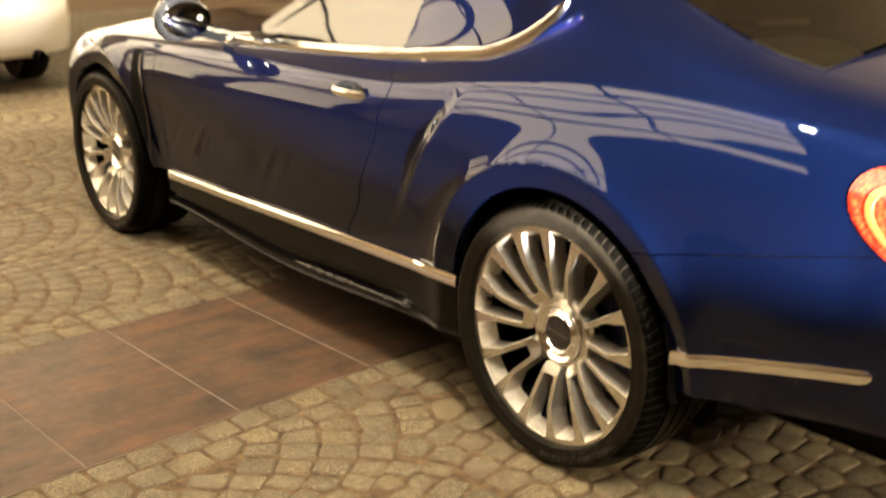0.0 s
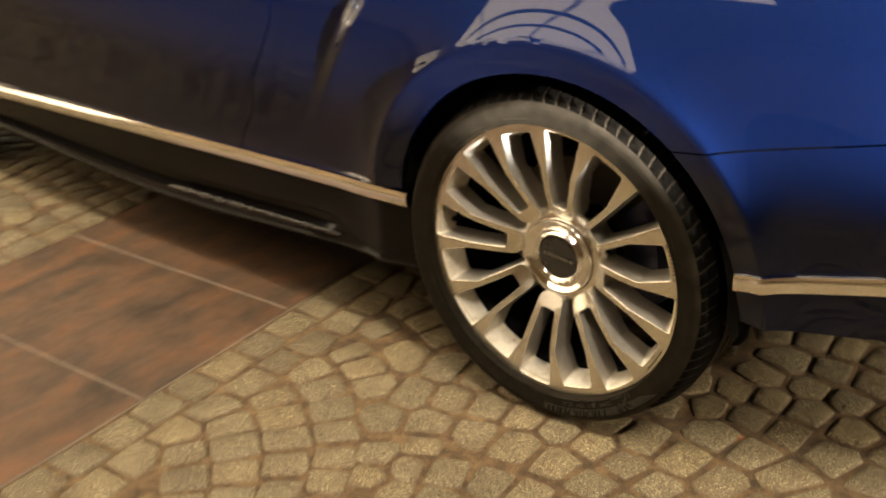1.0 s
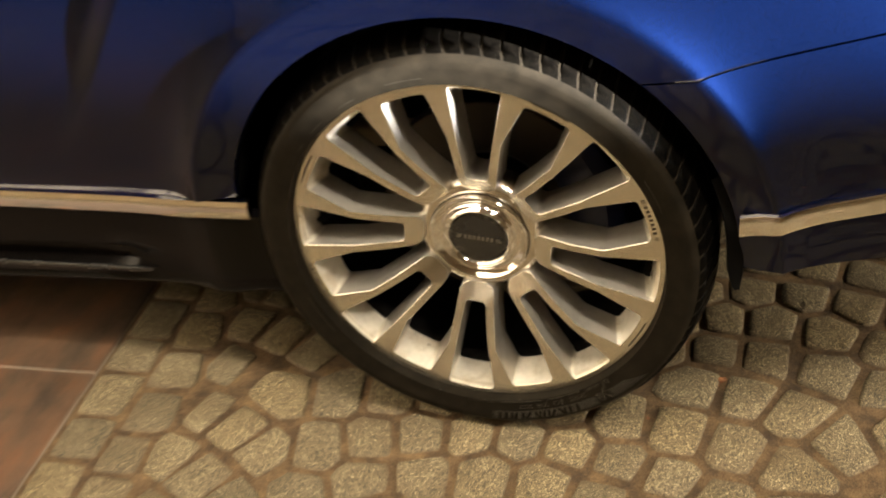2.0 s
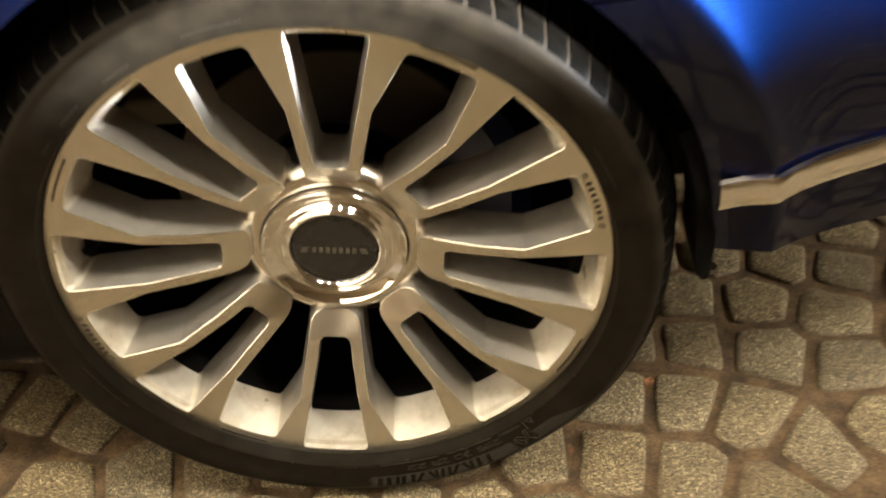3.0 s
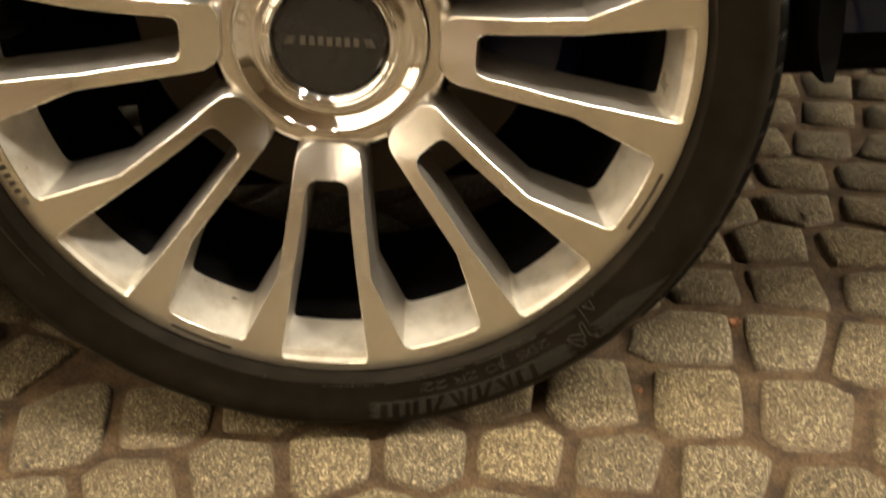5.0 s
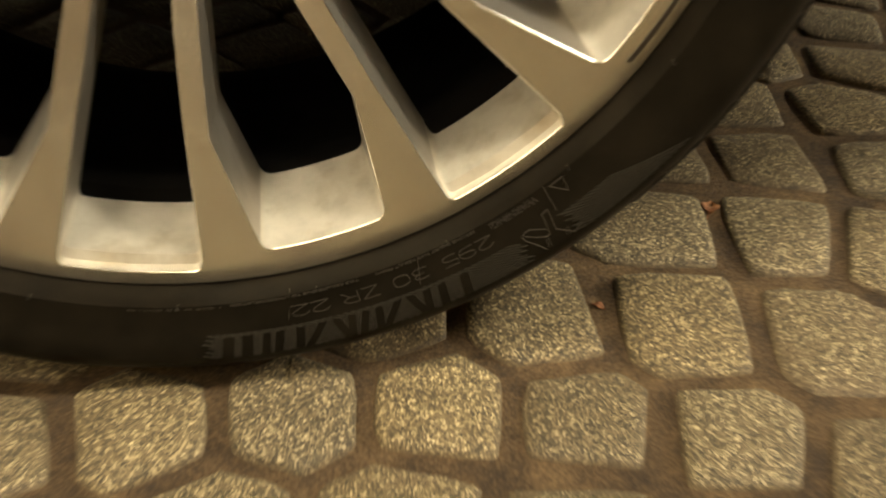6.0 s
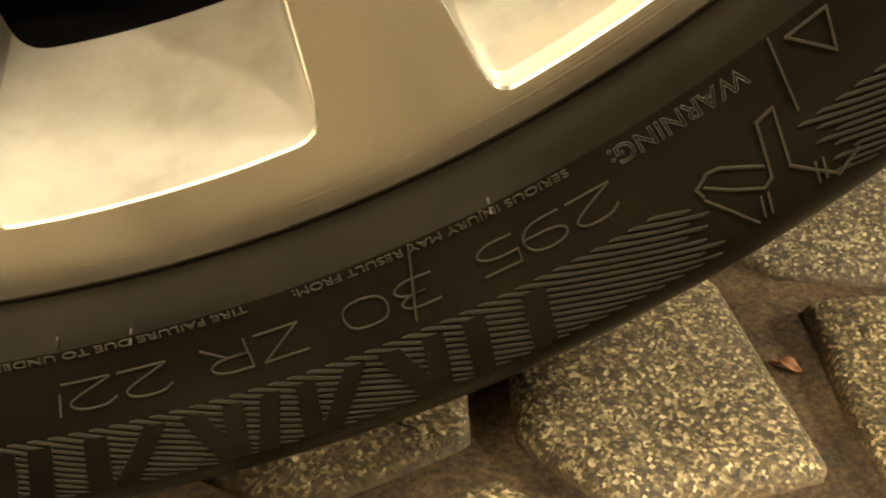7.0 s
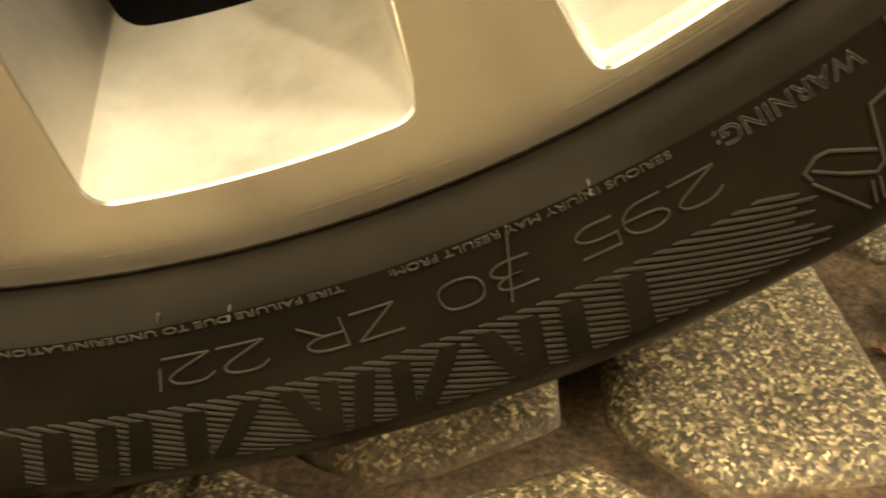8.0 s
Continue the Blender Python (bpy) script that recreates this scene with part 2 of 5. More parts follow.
bumped(SAND, grain(SAND, 260.0, 10.0, rough=0.75), "Fac", 1.0, 0.006)

SLATE = material("brown_slate", (0.12, 0.07, 0.04), 0.5)
streak = grain(SLATE, 3.2, 8.0, (4.5, 1.0, 1.0), 0.65)
tone = ramp(SLATE, streak, "Fac", [(0.28, (0.028, 0.018, 0.012)), (0.43, (0.064, 0.042, 0.026)), (0.56, (0.092, 0.053, 0.030)), (0.66, (0.102, 0.056, 0.030)), (0.76, (0.080, 0.060, 0.042))])
patch = ramp(SLATE, grain(SLATE, 7.0, 5.0, (1.6, 1.0, 1.0)), "Fac", [(0.32, (0.50, 0.47, 0.45)), (0.50, (0.82, 0.80, 0.78)), (0.62, (1.08, 0.88, 0.73)), (0.75, (0.95, 0.90, 0.85))])
wire(SLATE, mix(SLATE, "MULTIPLY", 1.0, (tone, "Color"), (patch, "Color")), "Color", shader(SLATE), "Base Color")
wire(SLATE, value_range(SLATE, grain(SLATE, 30.0), "Fac", 0.35, 0.65), "Result", shader(SLATE), "Roughness")
bumped(SLATE, streak, "Fac", 0.25, 0.004)
WALL = material("night_wall", (0.34, 0.27, 0.18), 0.85)
bumped(WALL, grain(WALL, 5.0, 8.0), "Fac", 0.3, 0.02)
SKIRT = material("black_plastic", (0.0025, 0.002, 0.0018), 0.2, spec=0.16)
wire(SKIRT, value_range(SKIRT, grain(SKIRT, 25.0), "Fac", 0.12, 0.3), "Result", shader(SKIRT), "Roughness")
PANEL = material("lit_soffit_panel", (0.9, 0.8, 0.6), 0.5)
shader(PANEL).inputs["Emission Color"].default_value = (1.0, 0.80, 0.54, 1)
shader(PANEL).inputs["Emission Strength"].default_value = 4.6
# glow of the unseen windows added round the forecourt
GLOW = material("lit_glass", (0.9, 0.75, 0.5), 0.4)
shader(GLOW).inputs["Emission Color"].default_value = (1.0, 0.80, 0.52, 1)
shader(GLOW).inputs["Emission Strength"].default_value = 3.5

# ---- helpers for meshes ----


def mesh_of(name, bm, *mats, smooth=True, angle=None):
    me = bpy.data.meshes.new(name)
    bm.normal_update()
    bm.to_mesh(me)
    bm.free()
    for m in mats:
        me.materials.append(m)
    if smooth:
        me.polygons.foreach_set("use_smooth", [True] * len(me.polygons))
        if angle:
            me.set_sharp_from_angle(angle=radians(angle))
    return me


def part(name, bm, mats, parent, label="", smooth=True, angle=40):
    """One mesh object under a thing or a part."""
    mats = mats if isinstance(mats, (tuple, list)) else (mats,)
    ob = new(name, mesh_of(name, bm, *mats, smooth=smooth, angle=angle))
    ob.parent = parent
    return tagged(ob, label)


def from_lists(verts, faces):
    bm = bmesh.new()
    vs = [bm.verts.new(v) for v in verts]
    for f in faces:
        try:
            bm.faces.new([vs[i] for i in f])
        except ValueError:
            pass
    return bm


def sheet(rows, closed_u=False, closed_v=False):
    """A quad sheet through rows of points."""
    n, k = len(rows), len(rows[0])
    verts = [p for row in rows for p in row]
    faces = []
    for i in range(n if closed_u else n - 1):
        for j in range(k if closed_v else k - 1):
            a, b = i * k + j, i * k + (j + 1) % k
            c, d = (i + 1) % n * k + (j + 1) % k, (i + 1) % n * k + j
            faces.append((a, b, c, d))
    return from_lists(verts, faces)


def lathe(profile, steps=96, sx=0.0, sz=0.0):
    """Turns (radius, y) round the y axis."""
    rows = []
    for i in range(steps):
        a = 2 * math.pi * i / steps
        rows.append([(r * math.cos(a) + sx, y, r * math.sin(a) + sz) for r, y in profile])
    return sheet(rows, closed_u=True)


def add_box(bm, x0, x1, y0, y1, z0, z1, m=None):
    vs = [bm.verts.new((x, y, z)) for x in (x0, x1) for y in (y0, y1) for z in (z0, z1)]
    if m is not None:
        for v in vs:
            v.co = m @ v.co
    for f in ((0, 1, 3, 2), (4, 6, 7, 5), (0, 4, 5, 1), (2, 3, 7, 6), (0, 2, 6, 4), (1, 5, 7, 3)):
        bm.faces.new([vs[i] for i in f])
    return vs


def box(x0, x1, y0, y1, z0, z1, bevel=0.0):
    bm = bmesh.new()
    add_box(bm, x0, x1, y0, y1, z0, z1)
    bmesh.ops.recalc_face_normals(bm, faces=bm.faces)
    if bevel:
        bmesh.ops.bevel(bm, geom=bm.edges[:], offset=bevel, segments=3, affect="EDGES", profile=0.5)
    return bm


def lerp(a, b, t):
    return a + (b - a) * t


def curve_at(points, x):
    """Smooth value at x through (x, value) pairs."""
    if x <= points[0][0]:
        return points[0][1]
    for (a, p), (b, q) in zip(points, points[1:]):
        if x <= b:
            t = (x - a) / (b - a)
            return lerp(p, q, t * t * (3 - 2 * t))
    return points[-1][1]


def rounded(points, radius):
    """A closed outline with its corners rounded; radius may be a list."""
    out, n = [], len(points)
    for i in range(n):
        p, a, b = Vector(points[i]), Vector(points[i - 1]), Vector(points[(i + 1) % n])
        r = radius[i] if isinstance(radius, (list, tuple)) else radius
        if r <= 0:
            out.append(p)
            continue
        ra, rb = min(r, (a - p).length * 0.48), min(r, (b - p).length * 0.48)
        s, e = p + (a - p).normalized() * ra, p + (b - p).normalized() * rb
        for k in range(9):
            t = k / 8
            out.append(s * (1 - t) ** 2 + p * 2 * t * (1 - t) + e * t * t)
    return out


# ---- the wheel: eight double spokes, turned face, silver sides ----
HUB_Z, LIP, PHASE = 0.362, 0.297, -96.25


def face_depth(r):
    """How far the spoke face lies behind the rim's lip."""
    if r > 0.206:
        return lerp(0.002, 0.0, min(1, (r - 0.206) / 0.08))
    if r > 0.1185:
        t = (r - 0.1185) / 0.0875
        return lerp(0.025, 0.002, t ** 0.85)
    return lerp(0.042, 0.025, max(0.0, (r - 0.088) / 0.0305))


def arc(r, a0, a1, n):
    return [(r * math.cos(radians(lerp(a0, a1, i / n))), r * math.sin(radians(lerp(a0, a1, i / n)))) for i in range(n + 1)]


def slot_outline(d=0.0, dr=0.0):
    """The slot inside one double spoke, along +x, anticlockwise; d and dr draw its sides and its outer end in."""
    top = arc(0.2874 - dr, -7.9 + d * 180, 7.9 - d * 180, 8)
    low = [(0.1185 + d, -0.0172 + d), (0.150, -0.0205 + d), (0.195, -0.0268 + d)]
    pts = low + top + [(a, -b) for a, b in reversed(low)]
    rad = [0.009, 0, 0, 0.008] + [0] * (len(top) - 2) + [0.008, 0, 0, 0.009]
    return rounded(pts, rad)


def spoke_edge(d=0.0, dr=0.0):
    """The outer edge of one double spoke from the gap's rim corner (lower side), round the hub end, to the upper corner."""
    g, r = radians(15.1 + d * 190), 0.2785 - dr
    low = [(r * math.cos(g), -r * math.sin(g)), (0.2065, -0.0434 - d), (0.2005, -0.0404 - d), (0.150, -0.0335 - d), (0.0955 - d * 0.5, -0.0272 - d), (0.0895 - d, -0.014)]
    pts = low + [(a, -b) for a, b in reversed(low)]
    rad = [0.007, 0.0010, 0.0008, 0, 0.012, 0.004] + [0.004, 0.012, 0, 0.0008, 0.0010, 0.007]
    ends = rounded([(r * math.cos(radians(19)), -r * math.sin(radians(19)))] + pts + [(r * math.cos(radians(19)), r * math.sin(radians(19)))], [0] + rad + [0])
    return ends[1:-1] + [Vector(p) for p in arc(r, 18.5, 26.5, 5)]


def turned(points, k):
    a = radians(PHASE + 45 * k)
    c, s = math.cos(a), math.sin(a)
    return [Vector((p[0] * c - p[1] * s, p[0] * s + p[1] * c)) for p in points]


def rim_mesh():
    def star(d, dr):
        return [p for k in range(8) for p in turned(spoke_edge(d, dr), k)]

    def windows_at(d, dr):
        return [turned(slot_outline(d, dr), k) for k in range(8)] + [star(d, dr)]

    outer = [Vector(p) for p in arc(LIP - 0.0015, 0, 360, 160)[:-1]]
    # slot loops run anticlockwise: windows lie to the left of them; the star likewise
    coords2, edges = [], []

    def add(loop):
        s = len(coords2)
        coords2.extend(loop)
        edges.extend((s + i, s + (i + 1) % len(loop)) for i in range(len(loop)))

    windows, grown = windows_at(0.0, 0.0), windows_at(-0.0005, -0.0005)
    add(outer)
    add([Vector(p) for p in arc(LIP - 0.0032, 0, 360, 160)[:-1]])
    for w in grown:
        add(w)
    for k in range(8):
        for r in (0.105, 0.112, 0.13, 0.145, 0.16, 0.175, 0.19, 0.206, 0.23, 0.255):
            mid = 0.0 if r < 0.115 else None
            if mid is not None:
                coords2.extend(turned([(r, -0.014), (r, 0), (r, 0.014)], k))
            else:
                inner = 0.0172 + (r - 0.1185) * 0.1325
                out = 0.0272 + (r - 0.0955) * 0.145 if r < 0.2 else 0.0428 + (r - 0.2035) * 0.45
                coords2.extend(turned([(r, (inner + out) / 2), (r, -(inner + out) / 2)], k))
    vs, _, faces, *_ = mathutils.geometry.delaunay_2d_cdt(coords2, edges, [], 1, 1e-6)

    def within(p, loop):
        odd = False
        for a, b in zip(loop, loop[1:] + loop[:1]):
            if (a.y > p.y) != (b.y > p.y) and p.x < (b.x - a.x) * (p.y - a.y) / (b.y - a.y) + a.x:
                odd = not odd
        return odd

    mids = [sum((vs[i] for i in f), Vector((0, 0))) / len(f) for f in faces]
    faces = [f for f, m in zip(faces, mids) if m.length < LIP - 0.0012 and not any(within(m, w) for w in grown)]
    bm = bmesh.new()
    made = [bm.verts.new((v.x, face_depth(v.length), v.y)) for v in vs]
    for f in faces:
        try:
            bm.faces.new([made[i] for i in f]).material_index = 0
        except ValueError:
            pass
    bmesh.ops.recalc_face_normals(bm, faces=bm.faces)
    if sum(f.normal.y for f in bm.faces) > 0:
        bmesh.ops.reverse_faces(bm, faces=bm.faces)

    # chamfer and drafted side walls down each window
    step, shelf, deep_ = windows_at(0.0004, 0.0006), windows_at(0.0006, 0.0062), windows_at(0.0035, 0.0150)
    for n, (w, g) in enumerate(zip(windows, grown)):
        levels = [(g, 0.0, 0), (w, 0.0005, 0)]
        if n < 8:
            levels += [(step[n], 0.0064, 1), (shelf[n], 0.0088, 1)]
        levels += [(deep_[n], 0.056, 1)]
        rings_ = []
        for loop, down, _ in levels:
            rings_.append([bm.verts.new((p.x, face_depth(q.length) + down, p.y)) for p, q in zip(loop, w)])
        for (ra, rb), (_, _, mi) in zip(zip(rings_, rings_[1:]), levels[1:]):
            for i in range(len(ra)):
                j = (i + 1) % len(ra)
                # pocket floors get the lighter, lit tone; spoke sides the darker, shaded one
                floor_ = mi == 1 and min(w[i].length, w[j].length) > (0.2768 if n < 8 else 0.2725)
                bm.faces.new((ra[j], ra[i], rb[i], rb[j])).material_index = 2 if floor_ else mi
    # outer lip, rolled back towards the bead
    steps = 160
    prof = [(LIP - 0.0015, 0.0), (LIP, 0.0012), (LIP + 0.0004, 0.004), (LIP - 0.001, 0.010), (0.288, 0.014)]
    ring = [[bm.verts.new((r * math.cos(2 * math.pi * i / steps), y, r * math.sin(2 * math.pi * i / steps))) for r, y in prof] for i in range(steps)]
    for i in range(steps):
        for j in range(len(prof) - 1):
            bm.faces.new((ring[i][j + 1], ring[i][j], ring[(i + 1) % steps][j], ring[(i + 1) % steps][j + 1])).material_index = 0
    bmesh.ops.remove_doubles(bm, verts=bm.verts, dist=0.00002)
    return bm


def tyre_profile():
    half = [(0.287, 0.012), (0.2970, 0.0045), (0.2974, 0.0000), (0.2984, -0.0045), (0.2991, -0.0146), (0.2995, -0.0168),
            (0.3110, -0.0176), (0.3212, -0.0189), (0.3226, -0.0193), (0.3345, -0.0202), (0.3375, -0.0194), (0.3410, -0.0178), (0.3442, -0.0152), (0.3474, -0.0122), (0.3506, -0.0082), (0.3534, -0.0030), (0.3562, 0.0045), (0.3598, 0.0160), (0.3637, 0.0320)]
    tread = []
    for y in (0.062, 0.105, 0.150, 0.195):
        tread += [(0.3675, y - 0.0052), (0.3600, y - 0.0045), (0.3600, y + 0.0045), (0.3675, y + 0.0052)]
    back = [(r, 0.257 - y) for r, y in reversed(half)]
    return half + tread + back


def side_y(r):
    """How far out the tyre's side stands at a radius."""
    return float(np.interp(r, [0.2991, 0.2995, 0.3110, 0.3212, 0.3226, 0.3345, 0.3375, 0.3410], [-0.0146, -0.0168, -0.0176, -0.0189, -0.0193, -0.0202, -0.0194, -0.0178]))


def settle(bm):
    """The tyre's foot pressed flat on the ground."""
    for v in bm.verts:
        if v.co.z < -HUB_Z + 0.001:
            v.co.z = -HUB_Z + 0.001 + (v.co.z + HUB_Z - 0.001) * 0.08


def tread_cuts(bm):
    """Short lateral sipes over the shoulder, as thin dark fins of rubber between blocks."""
    n = 80
    for i in range(n):
        a = 2 * math.pi * i / n
        if -math.sin(a + 0.05) > 0.72:
            continue
        pts = [(0.3462, -0.0136, 0.008), (0.3506, -0.0084, 0.015), (0.3538, -0.0018, 0.024), (0.3585, 0.0120, 0.033), (0.3636, 0.032, 0.040), (0.3682, 0.053, 0.046)]
        row = []
        for k, (r, y, b) in enumerate(pts):
            b = a + b
            e = 0.0016 * min(1.0, k / 2)
            row.append([((r - 0.001) * math.cos(b - w), y + 0.0006, (r - 0.001) * math.sin(b - w)) if s < 0 else ((r + s) * math.cos(b + w), y - s * 0.5, (r + s) * math.sin(b + w))
                        for s, w in ((-1, 0.0), (e, 0.0015), (e, 0.064), (0.0, 0.0675))])
        vs = [[bm.verts.new(p) for p in q] for q in row]
        for q, s in zip(vs, vs[1:]):
            for j in range(3):
                bm.faces.new((q[j], q[j + 1], s[j + 1], s[j]))


def bend(me, r0, th0, height):
    """Lays a flat text mesh (x along, y up) on the tyre's side, tops outward, running clockwise from th0."""
    for v in me.vertices:
        x, y, z = v.co
        r = r0 + y
        a = radians(th0) - x / r0
        v.co = (r * math.cos(a), side_y(r) - z - 0.0001, r * math.sin(a))


def lettering(text, size, stretch, outline):
    cu = bpy.data.curves.new("lettering", "FONT")
    cu.body, cu.size = text, size
    if outline:
        cu.fill_mode, cu.bevel_depth, cu.bevel_resolution = "NONE", outline, 0
    else:
        cu.extrude = 0.0003
    ob = bpy.data.objects.new("lettering", cu)
    scene.collection.objects.link(ob)
    bpy.context.view_layer.update()
    me = bpy.data.meshes.new_from_object(ob.evaluated_get(bpy.context.evaluated_depsgraph_get()))
    bpy.data.objects.remove(ob)
    xs = [v.co.x for v in me.vertices]
    lo, wide = min(xs), max(xs) - min(xs)
    for v in me.vertices:
        v.co.x = (v.co.x - lo) * stretch / wide
    return me


def polar_box(bm, r0, r1, a0, a1, y0, y1, steps=2):
    """A small raised block along the rim or the tyre's side; angles in degrees."""
    rows = []
    for i in range(steps + 1):
        a = radians(lerp(a0, a1, i / steps))
        rows.append([bm.verts.new((r * math.cos(a), y, r * math.sin(a))) for r, y in ((r0, y0), (r1, y0), (r1, y1), (r0, y1))])
    for p, q in zip(rows, rows[1:]):
        for j in range(4):
            bm.faces.new((p[j], p[(j + 1) % 4], q[(j + 1) % 4], q[j]))
    bm.faces.new(rows[0][::-1])
    bm.faces.new(rows[-1])


def rib(bm, points, half, lift=0.0):
    """A thin raised line over the tyre's side through (radius, degrees) points."""
    for (r0, a0), (r1, a1) in zip(points, points[1:]):
        p, q = [Vector((r * math.cos(radians(a)), r * math.sin(radians(a)))) for r, a in ((r0, a0), (r1, a1))]
        n = (q - p).normalized()
        side = Vector((-n.y, n.x)) * half
        p, q = p - n * half, q + n * half
        low, high = [], []
        for c, r in ((p + side, r0), (q + side, r1), (q - side, r1), (p - side, r0)):
            low.append(bm.verts.new((c.x, side_y(r) + 0.0008 + lift, c.y)))
            high.append(bm.verts.new((lerp(c.x, (p.x + q.x) / 2, 0.0), side_y(r) - 0.0005 + lift, c.y)))
        bm.faces.new(high)
        for j in range(4):
            bm.faces.new((low[j], low[(j + 1) % 4], high[(j + 1) % 4], high[j]))


# the size figures as wide single strokes in a unit box
STROKES = {
    "2": [[(0.02, 0.78), (0.25, 1.0), (0.8, 1.0), (1.0, 0.75), (0.75, 0.5), (0.0, 0.02)], [(0.0, 0.0), (0.98, 0.0)]],
    "9": [[(0.98, 0.45), (0.25, 0.45), (0.02, 0.72), (0.25, 1.0), (0.75, 1.0), (1.0, 0.72), (0.98, 0.3), (0.7, 0.0), (0.08, 0.0)]],
    "5": [[(0.95, 1.0), (0.08, 1.0)], [(0.08, 1.0), (0.04, 0.58)], [(0.04, 0.58), (0.7, 0.58), (1.0, 0.3), (0.7, 0.0), (0.05, 0.02)]],
    "3": [[(0.05, 0.98), (0.7, 1.0), (0.95, 0.77), (0.7, 0.54), (0.3, 0.54)], [(0.3, 0.54), (0.75, 0.54), (1.0, 0.27), (0.7, 0.0), (0.02, 0.03)]],
    "0": [[(0.5, 0.0), (0.12, 0.08), (0.0, 0.5), (0.12, 0.92), (0.5, 1.0), (0.88, 0.92), (1.0, 0.5), (0.88, 0.08), (0.5, 0.0)]],
    "Z": [[(0.03, 1.0), (0.97, 1.0)], [(0.97, 1.0), (0.03, 0.0)], [(0.03, 0.0), (0.98, 0.0)]],
    "R": [[(0.03, 0.0), (0.03, 1.0)], [(0.03, 1.0), (0.7, 1.0), (0.97, 0.75), (0.7, 0.48), (0.05, 0.48)], [(0.5, 0.48), (0.98, 0.0)]],
}


def smoothed(line):
    if len(line) < 3:
        return line
    for _ in range(2):
        line = [line[0]] + [(lerp(a[0], b[0], f), lerp(a[1], b[1], f)) for a, b in zip(line, line[1:]) for f in (0.25, 0.75)] + [line[-1]]
    return line


def build_wheel(car, detailed):
    wheel = part("wheel", rim_mesh(), (MACHINED, SILVER_SHADED, SILVER_LIT), car, "turned-alloy wheel with eight double spokes", angle=28)
    bm = lathe(tyre_profile(), 200)
    bmesh.ops.recalc_face_normals(bm, faces=bm.faces)
    settle(bm)
    tyre = part("tyre", bm, RUBBER, wheel, "low-profile black rubber tyre", angle=42)
    bm = bmesh.new()
    tread_cuts(bm)
    bmesh.ops.recalc_face_normals(bm, faces=bm.faces)
    settle(bm)
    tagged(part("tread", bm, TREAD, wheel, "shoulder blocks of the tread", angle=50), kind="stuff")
    # the drum behind the spokes, its shade put into a near-black colour, and the hub that carries them
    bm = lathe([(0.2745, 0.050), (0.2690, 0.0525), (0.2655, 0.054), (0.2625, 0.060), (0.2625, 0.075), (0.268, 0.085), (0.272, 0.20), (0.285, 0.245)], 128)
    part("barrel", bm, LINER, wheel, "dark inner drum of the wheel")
    bm = lathe([(0.0800, 0.054), (0.0812, 0.0460), (0.0830, 0.0452), (0.0900, 0.0450), (0.0960, 0.0475), (0.1020, 0.0545), (0.1085, 0.068), (0.1120, 0.085), (0.090, 0.095)], 96)
    part("hub", bm, POLISHED, wheel, "silver hub between the spokes")
    bm = lathe([(0.0798, 0.053), (0.0797, 0.0405), (0.0793, 0.0378), (0.0783, 0.0366), (0.0772, 0.0368), (0.0764, 0.0378), (0.0735, 0.0400), (0.0700, 0.0428), (0.0672, 0.0447), (0.0655, 0.0452), (0.0650, 0.0446), (0.0643, 0.0452),
                (0.0625, 0.0450), (0.0606, 0.0436), (0.0585, 0.0410), (0.0570, 0.0385), (0.0556, 0.0362), (0.0545, 0.0355), (0.0538, 0.0360), (0.0534, 0.0366), (0.0528, 0.0358), (0.0515, 0.0352), (0.0500, 0.0358), (0.0484, 0.0380), (0.0470, 0.0408), (0.0458, 0.0430)], 128)
    part("chrome_ring", bm, RING, wheel, "polished chrome hub ring")
    bm = lathe([(0.0458, 0.043), (0.0440, 0.0405), (0.030, 0.0392), (0.015, 0.0388), (0.0003, 0.0387)], 72)
    part("centre_cap", bm, BLACK, wheel, "black centre cap")
    bm = bmesh.new()
    tilt = Matrix.Rotation(radians(6.0), 4, "Y")
    for i in range(7):
        x = -0.0216 + i * 0.0072
        add_box(bm, x - 0.0021, x + 0.0021, 0.0376, 0.0384, -0.0034, 0.0034, tilt)
    for s in (-1, 1):
        for j in range(3):
            x = s * (0.0310 + 0.001 * j)
            add_box(bm, x - 0.0035, x + 0.0035, 0.0376, 0.0386, 0.0022 - 0.0024 * j - 0.0006, 0.0022 - 0.0024 * j + 0.0006, tilt)
    part("cap_mark", bm, PALE, wheel, "pale maker's mark as plain bars", smooth=False)
    for k in (1, 3, 5, 7):
        bm = bmesh.new()
        polar_box(bm, 0.2873, 0.2899, PHASE + 45 * k + 22.5 - 5.6, PHASE + 45 * k + 22.5 + 5.6, -0.0004, 0.002, 8)
        part("rim_slot", bm, INK, wheel, "dark engraved slot in the rim", smooth=False)
    for k in (2, 6):
        bm = bmesh.new()
        mid = PHASE + 45 * k + 22.5
        for i in range(7):
            a = mid - 4.6 + i * 1.53
            polar_box(bm, 0.2838, 0.2893, a - 0.38, a + 0.38, -0.0004, 0.002)
        for s in (-1, 1):
            for j in range(3):
                polar_box(bm, 0.2838 + 0.0022 * j, 0.2848 + 0.0022 * j, mid + s * 6.0, mid + s * 7.4, -0.0004, 0.002)
        part("maker_mark", bm, INK, wheel, "dark engraved maker's mark as plain bars", smooth=False)["kind"] = "stuff"
    # brake disc and caliper deep behind the spokes
    bm = lathe([(0.09, 0.150), (0.10, 0.140), (0.185, 0.140), (0.187, 0.142), (0.187, 0.170), (0.09, 0.170)], 96)
    part("brake_disc", bm, IRON, wheel, "grey iron brake disc")
    rows = []
    for i in range(19):
        t = i / 18
        a, k = radians(lerp(-24, 42, t)), math.sin(t * math.pi) ** 0.4
